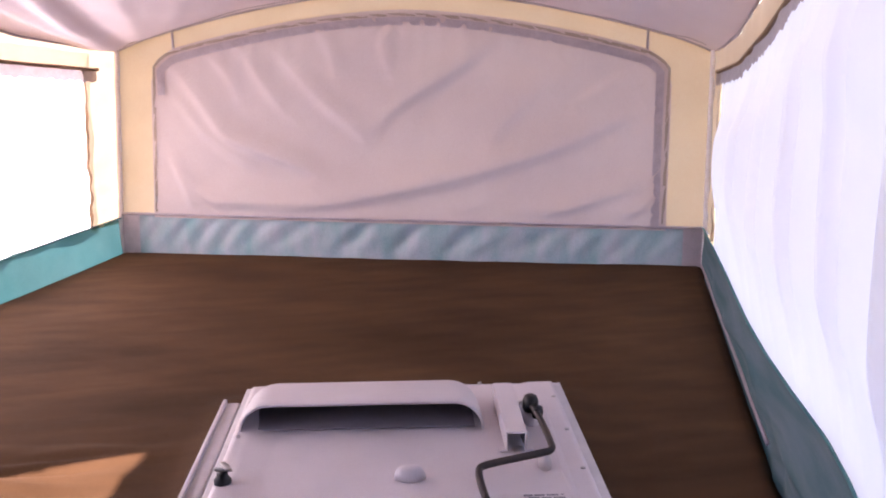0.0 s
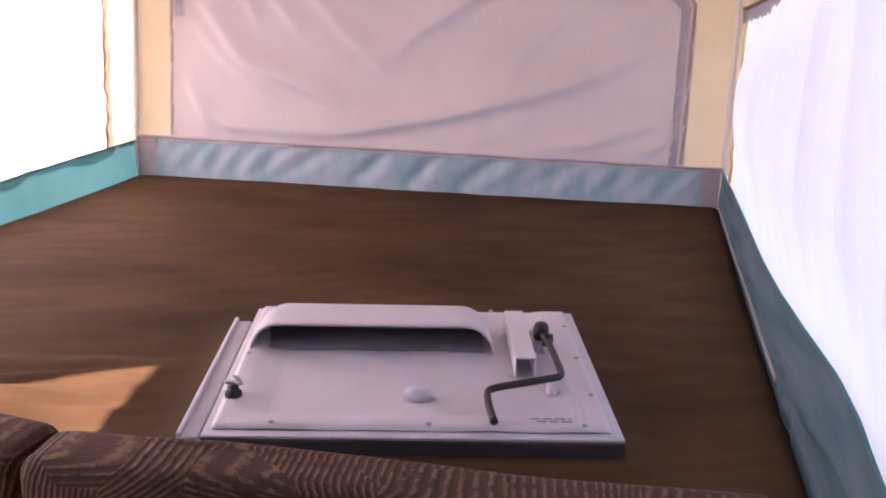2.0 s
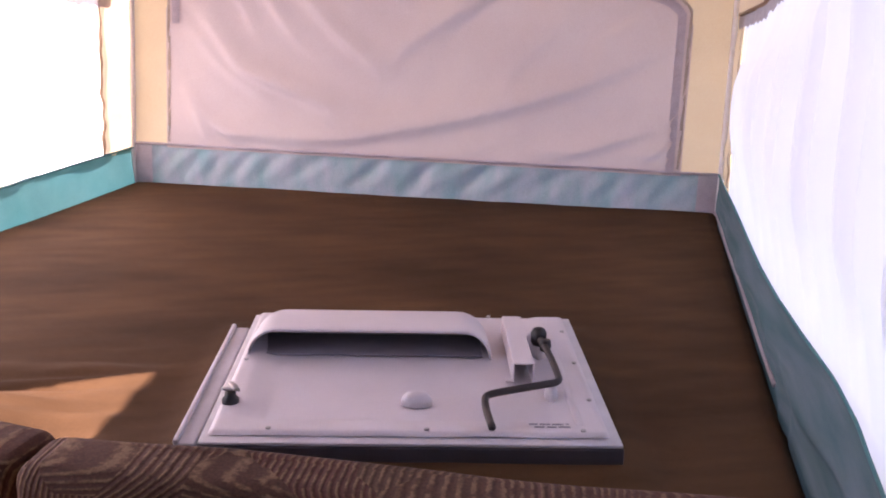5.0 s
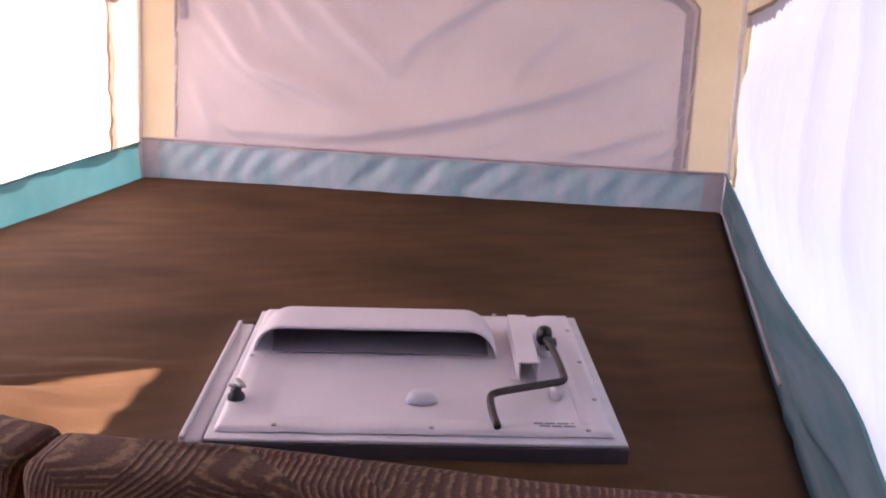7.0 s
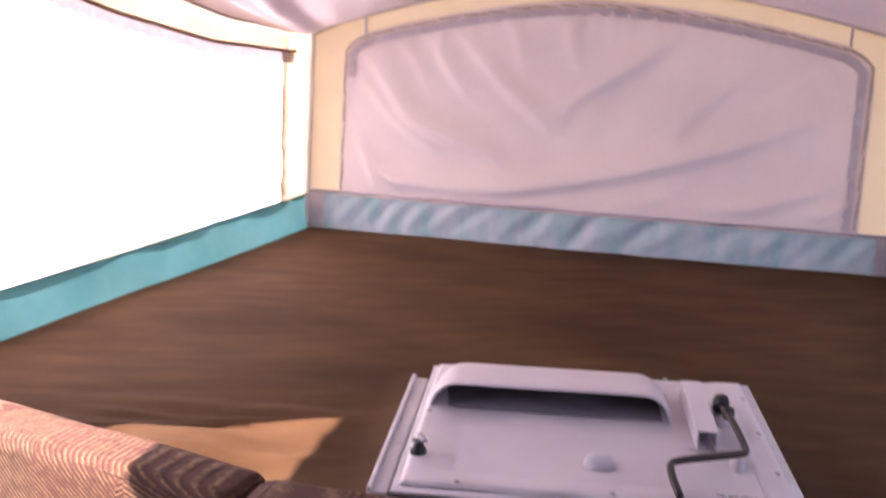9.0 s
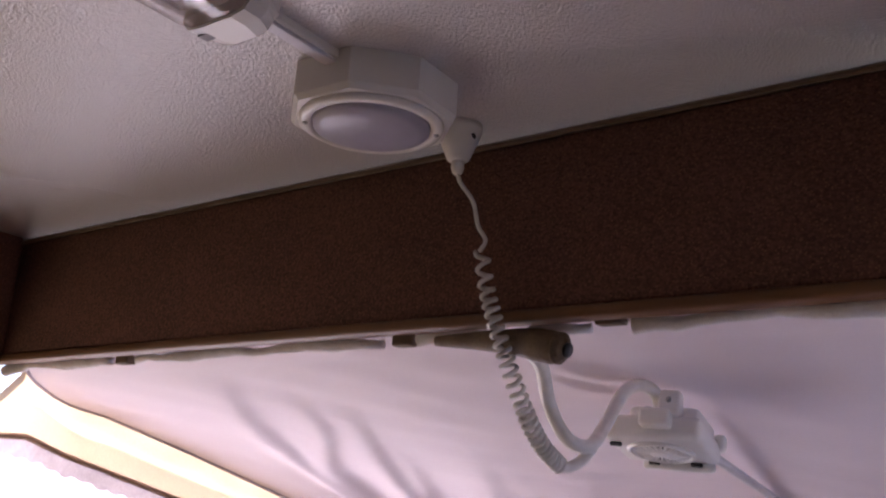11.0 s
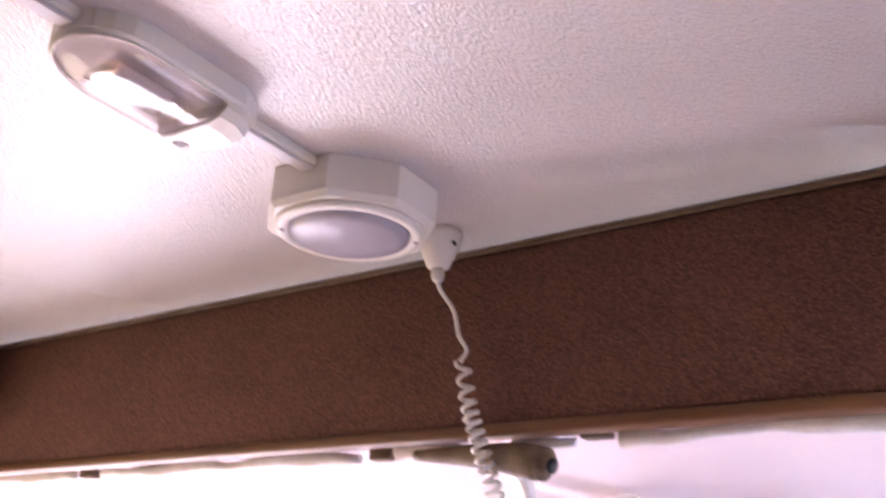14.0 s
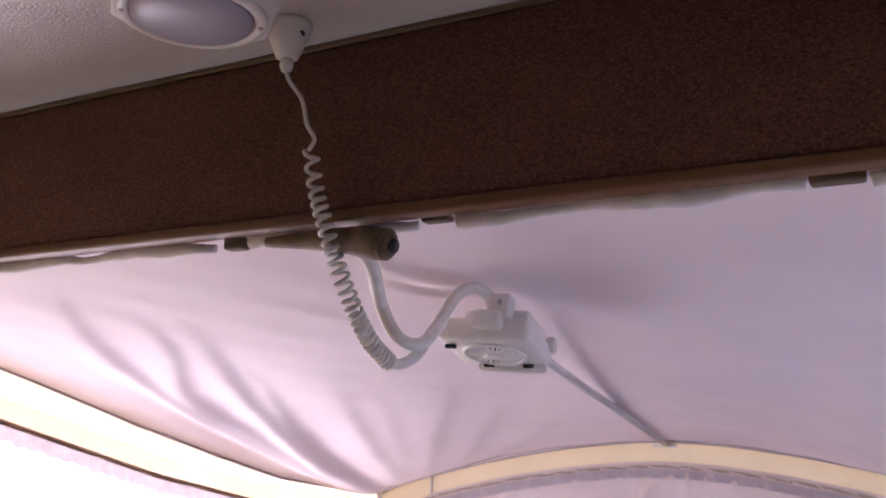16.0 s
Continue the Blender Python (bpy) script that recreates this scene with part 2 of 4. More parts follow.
    bn = nt.nodes.new("ShaderNodeBump")
    bn.inputs["Strength"].default_value, bn.inputs["Distance"].default_value = 0.5, 0.003
    nt.links.new(wave.outputs["Fac"], bn.inputs["Height"])
    nt.links.new(bn.outputs["Normal"], b.inputs["Normal"])
    return m


CHENILLE = patterned_upholstery()


# ---- building helpers ----
def part(name, bm, mat, parent=None, label="", smooth=True):
    me = bpy.data.meshes.new(name)
    bm.to_mesh(me)
    bm.free()
    me.materials.append(mat)
    for p in me.polygons:
        p.use_smooth = smooth
    ob = new(name, me)
    if parent is not None:
        ob.parent = parent
    if label:
        ob["label"] = label
    return ob


def empty(name, m=None):
    ob = new(name)
    ob.empty_display_size = 0.05
    if m is not None:
        ob.matrix_world = m
    return ob


def sheet(name, f, nu, nv, mat, parent=None, label=""):
    """A sheet of cloth: f maps arrays u, v in 0..1 to x, y, z."""
    u, v = np.meshgrid(np.linspace(0, 1, nu), np.linspace(0, 1, nv))
    x, y, z = f(u, v)
    x, y, z = (np.broadcast_to(a, u.shape).ravel() for a in (x, y, z))
    faces = [(j * nu + i, j * nu + i + 1, (j + 1) * nu + i + 1, (j + 1) * nu + i) for j in range(nv - 1) for i in range(nu - 1)]
    me = bpy.data.meshes.new(name)
    me.from_pydata(np.stack([x, y, z], 1).tolist(), [], faces)
    me.materials.append(mat)
    for p in me.polygons:
        p.use_smooth = True
    ob = new(name, me)
    if parent is not None:
        ob.parent = parent
    if label:
        ob["label"] = label
    return ob


def box(bm, c, s, bevel=0.0, seg=2, rot=None):
    r = bmesh.ops.create_cube(bm, size=1, matrix=Matrix.Translation(c) @ (rot or Matrix()) @ Matrix.Diagonal((*s, 1)))
    if bevel:
        bmesh.ops.bevel(bm, geom=list({e for v in r["verts"] for e in v.link_edges}), offset=bevel, segments=seg, profile=0.5, affect="EDGES")
    return bm


def boxed(c, s, bevel=0.0, seg=2, rot=None):
    return box(bmesh.new(), c, s, bevel, seg, rot)


def lathe(profile, n=32, m=None):
    """A turned shape from (radius, height) pairs."""
    bm = bmesh.new()
    rings = []
    for r, h in profile:
        rings.append([bm.verts.new((r * math.cos(a), r * math.sin(a), h)) for a in (2 * math.pi * i / n for i in range(n))])
    for a, b in zip(rings, rings[1:]):
        for i in range(n):
            bm.faces.new((a[i], a[(i + 1) % n], b[(i + 1) % n], b[i]))
    bm.faces.new(rings[0][::-1])
    bm.faces.new(rings[-1])
    if m is not None:
        bm.transform(m)
    bmesh.ops.recalc_face_normals(bm, faces=bm.faces)
    return bm


def smooth_line(points, n):
    """Catmull-Rom through the points, n steps to a span."""
    p = [Vector(q) for q in points]
    p = [2 * p[0] - p[1]] + p + [2 * p[-1] - p[-2]]
    out = []
    for i in range(1, len(p) - 2):
        for k in range(n):
            t = k / n
            a, b, c, d = p[i - 1], p[i], p[i + 1], p[i + 2]
            out.append(0.5 * ((2 * b) + (c - a) * t + (2 * a - 5 * b + 4 * c - d) * t * t + (3 * b - a - 3 * c + d) * t ** 3))
    return out + [p[-2]]


def tube(line, r, n=10):
    """A round rod along a line of points; r is a number or one for each point."""
    bm = bmesh.new()
    line = [Vector(q) for q in line]
    rs = r if isinstance(r, (list, tuple)) else [r] * len(line)
    rings, side = [], None
    for i, q in enumerate(line):
        d = (line[min(i + 1, len(line) - 1)] - line[max(i - 1, 0)]).normalized()
        if side is None:
            side = d.orthogonal().normalized()
        side = (side - d * side.dot(d)).normalized()
        up = d.cross(side)
        rings.append([bm.verts.new(q + rs[i] * (math.cos(a) * side + math.sin(a) * up)) for a in (2 * math.pi * k / n for k in range(n))])
    for a, b in zip(rings, rings[1:]):
        for k in range(n):
            bm.faces.new((a[k], a[(k + 1) % n], b[(k + 1) % n], b[k]))
    bm.faces.new(rings[0][::-1])
    bm.faces.new(rings[-1])
    bmesh.ops.recalc_face_normals(bm, faces=bm.faces)
    return bm


def ridges(x, z, lines):
    """Height of cloth folds: each (points, height, width) is a ridge along a bent line, steep on one flank, that fades at its ends."""
    h = np.zeros_like(x)
    for pts, height, width in lines:
        fine = np.array([(q.x, q.y) for q in smooth_line([(a, b, 0) for a, b in pts], 10)])
        best = np.full(x.shape, 9.0)
        fade, flank = np.zeros_like(x), np.zeros_like(x)
        for k, (a, b) in enumerate(zip(fine, fine[1:])):
            d = b - a
            s = np.clip(((x - a[0]) * d[0] + (z - a[1]) * d[1]) / (d @ d), 0, 1)
            dist = np.hypot(x - a[0] - s * d[0], z - a[1] - s * d[1])
            near = dist < best
            best = np.where(near, dist, best)
            fade = np.where(near, math.sin(math.pi * (k + 1.0) / len(fine)) ** 0.8, fade)
            flank = np.where(near, d[0] * (z - a[1]) - d[1] * (x - a[0]), flank)
        h = h + height * fade * np.exp(-(best / (width * np.where(flank > 0, 2.4, 1.0))) ** 2)
    return h


# ---- the tent's shape ----
BED, FRONT, BACK = 0.80, 1.17, 3.08


def lean(z):
    """Where the end wall stands at a height: it leans outwards."""
    return BACK + 0.12 * (z - BED)


def arch(x):
    """Height of the end wall's top edge."""
    a = np.clip(np.abs(x), 0, 1)
    return 1.485 + 0.185 * (1 - a ** 1.7) - 0.02 * np.clip(a - 0.9, 0, 1) * 10 * 0.5


def eave(y):
    """Height of the side walls' top edge."""
    return np.interp(y, [1.17, 1.35, 1.55, 1.8, 2.1, 2.4, 2.65, 2.9, 3.12], [1.866, 1.850, 1.822, 1.755, 1.668, 1.59, 1.53, 1.495, 1.475])


def side_x(y, z, s):
    """How far a side wall stands from the middle: one flares a little, the other draws in, and both draw in at the hard roof."""
    spread = (0.10 if s < 0 else -0.035) * (BACK - 0.02 - y)
    pull = (0.33 if s < 0 else 0.03) * np.clip(1 - (y - FRONT) / 0.34, 0, 1) ** 1.6 * np.clip((z - 1.66) / 0.19, 0, 1)
    out = 0 if s < 0 else np.interp(y, [1.0, 1.25, 1.35, 1.5, 1.7, 1.9, 2.1, 2.5, 2.94], [0.03, 0.04, 0.046, 0.044, 0.026, 0.013, 0.007, 0.005, 0.0]) * np.clip((z - BED) / 0.12, 0, 1) * np.clip((1.5 - z) / 0.4, 0, 1)
    return 1.0 + spread - pull + out


def window_top(y):
    return np.interp(y, [1.17, 1.27, 1.36, 1.67, 2.17, 2.55, 2.95], [1.70, 1.752, 1.757, 1.676, 1.542, 1.465, 1.42])


# ---- setting ----
ground = tagged(part("ground", boxed((0, 0, -0.75), (400, 400, 0.2)), EARTH, smooth=False), "dry grassy ground around the camper", "ground", kind="structure")
floor = tagged(part("floor", boxed((0, -0.35, -0.03), (2.0, 3.1, 0.06)), FLOOR, smooth=False), "brown vinyl floor of the camper", "floor", kind="structure")
bunk_deck = tagged(part("bunk_deck", boxed((0, 2.14, 0.69), (2.06, 1.96, 0.06), 0.004), WOOD, smooth=False), "wooden slide-out bunk platform under the mattress", "platform", kind="structure")
bunk_front = tagged(part("wall_bunk_front", boxed((0, 1.185, 0.33), (2.0, 0.03, 0.66)), WALL_PANEL, smooth=False), "taupe panel below the bunk", "wall", kind="structure")
wall_rear = tagged(part("wall_south", boxed((0, -1.93, 1.05), (2.1, 0.04, 2.1)), WALL_PANEL, smooth=False), "plain taupe camper wall", "wall", kind="structure")


def camper_side(s, name):
    """Hard lower side and a window opening above it on the sunny side."""
    bm = bmesh.new()
    if s > 0:
        box(bm, (1.02, -0.38, 0.4), (0.04, 3.1, 0.8))
        box(bm, (1.02, -0.38, 1.95), (0.04, 3.1, 0.3))
        box(bm, (1.02, -0.6, 1.3), (0.04, 2.66, 1.0))
        box(bm, (1.02, 1.155, 1.3), (0.04, 0.03, 1.0))
    else:
        box(bm, (-1.02, -0.38, 0.45), (0.04, 3.1, 0.9))
        box(bm, (-1.02, -0.38, 1.935), (0.04, 3.1, 0.33))
        # Unseen infill and deep corner post, added to cut daylight and stray sun.
        box(bm, (-1.02, -0.94, 1.335), (0.04, 1.98, 0.87))
        box(bm, (-1.12, 1.142, 1.335), (0.24, 0.05, 0.97))
    return tagged(part(name, bm, WALL_PANEL, smooth=False), "taupe camper side wall" + (" with an open window" if s < 0 else ""), "wall", kind="structure")


camper_side(1, "wall_east")
camper_side(-1, "wall_west")


# hard roof
def ceiling_shape(u, v):
    x, y = -0.97 + 1.94 * u, -1.92 + 3.07 * v
    line = y - (0.865 + 0.29 * x)
    z = 2.092 - 0.010 * np.exp(-(line / 0.055) ** 2) * np.clip((x - 0.16) * 6, 0, 1)
    z = z - 0.10 * np.clip((np.abs(x) - 0.88) / 0.09, 0, 1) ** 2
    return x, y, z


ceiling = tagged(sheet("ceiling", ceiling_shape, 140, 160, CEILING), "glossy white pebbled ceiling panel of the hard roof", "ceiling", kind="structure")
roof_cap = tagged(part("roof_cap", boxed((0, -0.36, 2.17), (2.12, 3.16, 0.06), 0.02), WHITE_PLASTIC), "white outer roof shell", "roof", kind="structure")
beam = empty("roof_beam")
tagged(beam, "brown carpeted roof beam with a wooden lower edge", "beam", kind="structure")
part("carpet_face", boxed((0, 1.165, 1.9795), (1.94, 0.05, 0.205), 0.006), CARPET, beam)
part("top_cleat", boxed((0, 1.168, 2.086), (1.94, 0.05, 0.010), 0.002), PIPING, beam)
part("wood_edge", boxed((0, 1.151, 1.872), (1.94, 0.03, 0.014), 0.004), WOOD, beam, "orange-brown wooden edge strip")
part("top_piping", tube([(x, 1.137, 2.0825 + 0.0008 * math.sin(x * 31)) for x in np.linspace(-0.93, 0.93, 60)], 0.0028, 8), TOGGLE, beam, "taupe piping along the ceiling")
for s in (-1, 1):
    rail = empty("roof_side_rail")
    tagged(rail, "brown carpeted side rail under the roof edge", "rail", kind="structure")
    part("carpet_face", boxed((s * 0.90, -0.38, 1.985), (0.05, 3.04, 0.216), 0.006), CARPET, rail)
    part("wood_edge", boxed((s * 0.90, -0.38, 1.872), (0.052, 3.04, 0.014), 0.004), WOOD, rail)

# ---- end wall of the tent ----
end_wall = tagged(empty("wall_north"), "cream canvas end wall of the tent with a closed window cover", "tent wall", kind="structure")
WX, WZ = 0.866, 0.922


def cover_top(x):
    """Top edge of the window: follows the arch and rounds off at its corners."""
    a = np.clip((np.abs(x) - (WX - 0.09)) / 0.09, 0, 1)
    return arch(x) - 0.066 - 0.09 * (1 - np.sqrt(np.clip(1 - a * a, 0, 1)))


def end_sheet(x0, x1, low, high, off=0.0, folds=None):
    def f(u, v):
        x = x0 + (x1 - x0) * u
        lo = low(x) if callable(low) else low
        hi = high(x) if callable(high) else high
        z = lo + (hi - lo) * v
        y = lean(z) - off
        if folds is not None:
            y = y - folds(x, z)
        return x, y, z
    return f


def slight(x, z):
    return 0.002 * np.sin(x * 23 + z * 9) + 0.0015 * np.sin(z * 41 - x * 17)


sheet("canvas_left", end_sheet(-1.0, -WX, WZ, arch, 0, slight), 12, 40, CREAM, end_wall)
sheet("canvas_right", end_sheet(WX, 1.0, WZ, arch, 0, slight), 12, 40, CREAM, end_wall)
sheet("canvas_top", end_sheet(-WX, WX, cover_top, arch, 0, slight), 120, 8, CREAM, end_wall)
COVER_FOLDS = [
    (((-0.72, 1.03), (-0.63, 0.98), (-0.37, 0.96), (-0.13, 1.0), (0.1, 1.05), (0.32, 1.11), (0.5, 1.17), (0.66, 1.24), (0.8, 1.31)), 0.020, 0.026),
    (((0.34, 0.92), (0.47, 0.95), (0.62, 1.0), (0.8, 1.065)), 0.014, 0.02),
    (((0.71, 0.93), (0.78, 0.98), (0.84, 1.03)), 0.010, 0.016),
    (((-0.8, 1.44), (-0.7, 1.32), (-0.61, 1.21), (-0.51, 1.16), (-0.37, 1.11), (-0.29, 1.07), (-0.31, 1.02)), 0.018, 0.022),
    (((-0.79, 1.33), (-0.67, 1.2), (-0.55, 1.12), (-0.47, 1.08)), 0.010, 0.02),
    (((-0.46, 1.52), (-0.29, 1.34), (-0.17, 1.24), (-0.1, 1.18)), 0.013, 0.022),
    (((-0.1, 1.18), (-0.04, 1.28), (0.09, 1.37), (0.22, 1.45), (0.3, 1.52)), 0.014, 0.024),
    (((-0.55, 1.5), (-0.47, 1.37), (-0.39, 1.27)), 0.010, 0.02),
    (((-0.01, 1.55), (-0.06, 1.51), (-0.04, 1.41)), 0.010, 0.018),
    (((0.27, 1.12), (0.32, 1.23), (0.44, 1.35), (0.53, 1.45)), 0.009, 0.026),
    (((0.3, 1.52), (0.23, 1.42), (0.11, 1.3), (0.05, 1.2)), -0.007, 0.03),
    (((-0.81, 1.14), (-0.76, 1.04), (-0.72, 0.94)), 0.009, 0.016),
    (((-0.71, 1.02), (-0.64, 0.96), (-0.59, 0.92)), 0.010, 0.015),
    (((0.1, 0.925), (0.21, 0.96), (0.3, 1.0)), 0.006, 0.016),
    (((-0.68, 1.48), (-0.6, 1.4), (-0.55, 1.3)), 0.007, 0.016),
    (((-0.3, 1.57), (-0.24, 1.48), (-0.22, 1.38)), 0.007, 0.018),
    (((0.6, 1.5), (0.56, 1.42), (0.48, 1.34)), 0.006, 0.02),
    (((0.74, 1.42), (0.66, 1.36), (0.56, 1.3)), 0.006, 0.02),
]


def cover_folds(x, z):
    top = cover_top(x) - z
    gather = 0.006 * np.clip((top - 0.008) / 0.025, 0, 1) * np.sin(x * 95 + 2 * np.sin(x * 13)) * np.exp(-np.clip(top, 0, 1) / 0.06) * (1.3 - np.abs(x)) * (0.6 + 0.4 * np.sin(x * 7.3))
    soft = 0.004 * np.sin(3.1 * x + 5 * z) + 0.0015 * np.sin(29 * x + 11 * z) * np.sin(17 * z - 4 * x)
    rim = np.clip(np.minimum(np.minimum(WX - np.abs(x), top), z - WZ) / 0.05, 0, 1)
    return 1.35 * ridges(x, z, COVER_FOLDS) * rim + gather + soft * rim


sheet("window_cover", end_sheet(-WX - 0.004, WX + 0.004, WZ - 0.01, lambda x: cover_top(x) + 0.005, 0.011, cover_folds), 260, 110, COVER, end_wall, "creased pale grey zip-up window cover")
# binding round the cover
def binding_line(n=80):
    left = [(-WX + 0.02, z) for z in np.linspace(WZ, 1.33, 14)]
    xs = np.linspace(-WX + 0.02, WX - 0.02, n)
    top = [(x, float(cover_top(np.float64(x))) - 0.018) for x in xs]
    return left + top + [(-a, b) for a, b in left[::-1]]


def ribbon(name, line, width, off, mat, parent, toward):
    """A flat strip in the end wall, laid along a line on its inner side."""
    bm = bmesh.new()
    last = None
    for i, (x, z) in enumerate(line):
        a, b = line[max(i - 1, 0)], line[min(i + 1, len(line) - 1)]
        d = Vector((b[0] - a[0], b[1] - a[1])).normalized()
        nx, nz = d.y * toward, -d.x * toward
        wob = 0.0025 * math.sin(i * 1.7) + 0.0015 * math.sin(i * 0.63)
        p = bm.verts.new((x, lean(z) - off - wob, z))
        q = bm.verts.new((x + nx * width, lean(z + nz * width) - off + wob, z + nz * width))
        if last:
            bm.faces.new((last[0], last[1], q, p))
        last = (p, q)
    return part(name, bm, mat, parent)


ribbon("cover_binding", binding_line()[13:], 0.026, 0.016, EDGING, end_wall, 1)["label"] = "blue-grey binding round the cover"
ribbon("cover_piping", [(x * 1.022, z + 0.012) for x, z in binding_line()], 0.010, 0.012, PIPING, end_wall, 1)
# seams and straps
for s in (-1, 1):
    part("strap", boxed((s * 0.79, lean(1.46) - 0.006, (float(arch(np.float64(0.79))) + float(cover_top(np.float64(0.79)))) / 2), (0.008, 0.004, float(arch(np.float64(0.79))) - float(cover_top(np.float64(0.79))) + 0.01), 0.001), EDGING, end_wall)
    part("corner_seam", tube([(s * 0.995, lean(z) - 0.01, z) for z in np.linspace(BED - 0.02, 1.48, 16)], 0.010, 10), FLAP, end_wall)
part("top_seam", tube([(x, lean(arch(x)) - 0.004, float(arch(x))) for x in np.linspace(-1, 1, 60)], 0.005, 8), EDGING, end_wall)
# zip pulls
part("zip_pull", boxed((-WX + 0.005, lean(0.97) - 0.012, 0.975), (0.006, 0.006, 0.022), 0.002), CHROME, end_wall, "small metal zip pull")


def band_folds(x, z):
    k = np.clip((z - BED) / 0.12, 0, 1)
    a = np.sin(x * 26 - k * 4.6 + 2.2 * np.sin(x * 4.3))
    b = np.sin(x * 61 - k * 6.5 + 1.5 * np.sin(x * 9))
    return (0.012 * np.abs(a) ** 1.5 * np.sign(a) * (0.5 + 0.5 * np.sin(x * 3.7 + 1)) + 0.005 * b) * np.sin(np.clip(k, 0.12, 1) * 2.9)


sheet("teal_band", end_sheet(-1.0, 1.0, BED - 0.06, WZ, 0.003, band_folds), 240, 16, TEAL_PALE, end_wall, "teal canvas band along the mattress, coloured pale as lit")
part("band_seam", tube([(x, lean(WZ) - 0.009 - 0.002 * math.sin(x * 30), WZ) for x in np.linspace(-1, 1, 80)], 0.005, 8), EDGING, end_wall)
for s in (-1, 1):
    sheet("band_end", end_sheet(s * 0.995, s * 0.925, BED - 0.05, WZ, 0.012, slight), 6, 8, EDGING, end_wall)


# ---- side walls of the tent ----
def side_strip(s, y0, y1, low, high, off=0.0, folds=None):
    """A strip of a side wall, from y0 to y1, between two heights or two lines."""
    def f(u, v):
        y = y0 + (y1 - y0) * u
        lo = low(y) if callable(low) else low
        hi = high(y) if callable(high) else high
        z = lo + (hi - lo) * v
        x = side_x(y, z, s) - off
        if folds is not None:
            x = x - folds(y, z)
        return s * x, y + 0.12 * (z - BED) * np.clip((y - 2.6) / 0.48, 0, 1), z
    return f


def puckers(y, z):
    return 0.0022 * np.sin(y * 37 + z * 25 + 2 * np.sin(y * 13)) + 0.0016 * np.sin(z * 57 - y * 19 + 3 * np.sin(z * 11 + y * 7))


def side_wall(s, name, label):
    wall = tagged(empty(name), label, "tent wall", kind="structure")
    top = 0.905 if s < 0 else 0.922
    strip = functools.partial(side_strip, s)
    sheet("canvas_top", strip(FRONT, BACK, lambda y: window_top(y), eave, 0, puckers), 120, 10, CREAM, wall)
    sheet("canvas_corner", strip(2.905, BACK, top - 0.01, lambda y: window_top(y), 0, puckers), 14, 40, CREAM, wall)
    front = FRONT if s < 0 else 0.92
    if s < 0:
        sheet("canvas_front", strip(FRONT - 0.13, FRONT + 0.06, top - 0.01, lambda y: window_top(y), 0, puckers), 6, 30, CREAM, wall)
    sheet("window_binding", strip(FRONT + 0.03, 2.96, lambda y: window_top(y) - 0.04 - 0.003 * np.sin(y * 150) - 0.002 * np.sin(y * 61), lambda y: window_top(y) + 0.004, 0.006, puckers), 240, 5, BINDING, wall, "ruffled greyish binding along the window top")
    part("window_piping", tube([(s * (float(side_x(y, float(window_top(y)), s)) - 0.006), y + 0.12 * (float(window_top(y)) - BED) * max(0, (y - 2.6) / 0.48), float(window_top(y))) for y in np.linspace(FRONT + 0.03, 2.97, 70)], 0.006, 8), TRIM_TAN, wall, "brown piping above the window")
    edge = strip(2.899, 2.912, top, lambda y: window_top(2.9) + 0 * y, 0.006, puckers)

    def wavy(u, v):
        x, y, z = edge(u, v)
        return x, y + 0.007 * np.sin(z * 38) * (1 - u) + 0.003 * np.sin(z * 95), z
    sheet("window_edge", wavy, 5, 60, TRIM_TAN, wall, "frayed dark window edge")
    part("eave_seam", tube([(s * (float(side_x(y, float(eave(y)), s)) - 0.004), y + 0.12 * (float(eave(y)) - BED) * max(0, (y - 2.6) / 0.48), float(eave(y))) for y in np.linspace(FRONT, BACK, 60)], 0.004, 8), EDGING, wall)

    def band(y, z):
        """The canvas hangs nearly flat on the sunny side; on the other it is slack, with a crease along it and a tuck."""
        if s < 0:
            return 0.006 * np.sin(y * 13 + z * 24) + 0.003 * np.sin(y * 29 + 2 * np.sin(y * 5))
        k = np.clip((z - BED) / (top - BED), 0, 1)
        crease = 0.55 + 0.12 * np.sin(y * 7) - 0.1 * (y - 2)
        slack = np.clip((2.95 - y) * 1.6, 0, 1)
        h = 0.024 * slack * np.where(k > crease, np.exp(-((k - crease) / 0.35) ** 2), np.exp(-((k - crease) / 0.16) ** 2)) * np.clip((1 - k) / 0.3, 0, 1)
        tuck = np.exp(-((y - 1.72 - 0.25 * (k - 0.3)) / 0.022) ** 2) - 0.7 * np.exp(-((y - 1.66 - 0.25 * (k - 0.3)) / 0.02) ** 2)
        return h + 0.012 * tuck * np.exp(-((k - 0.25) / 0.3) ** 2) + 0.004 * np.sin(y * 17 + k * 3) * np.sin(k * 3)
    # The band away from the sun gets its shade from the colour.
    sheet("teal_band", strip(front, BACK, BED - 0.08, lambda y: top + 0.004 * np.sin(y * 5) + 0.002 * np.sin(y * 23), 0.004 if s < 0 else 0.012, band), 260, 30, TEAL if s < 0 else TEAL_SHADE, wall, "teal canvas band beside the mattress" if s < 0 else "slack teal canvas band beside the mattress, coloured as in shade")
    part("band_hem", tube([(s * (float(side_x(y, top, s)) - (0.008 if s < 0 else 0.013)), y + 0.12 * (top - BED) * max(0, (y - 2.6) / 0.48), top + 0.003 * math.sin(y * 5)) for y in np.linspace(front, BACK, 70)], 0.003, 6), TEAL, wall)
    if s > 0:
        part("mattress_cord", tube([(s * (float(side_x(y, BED, s)) - 0.012), y, BED + 0.004 + 0.002 * math.sin(y * 9)) for y in np.linspace(1.74, BACK - 0.02, 60)], 0.005, 8), EDGING, wall)
    return wall


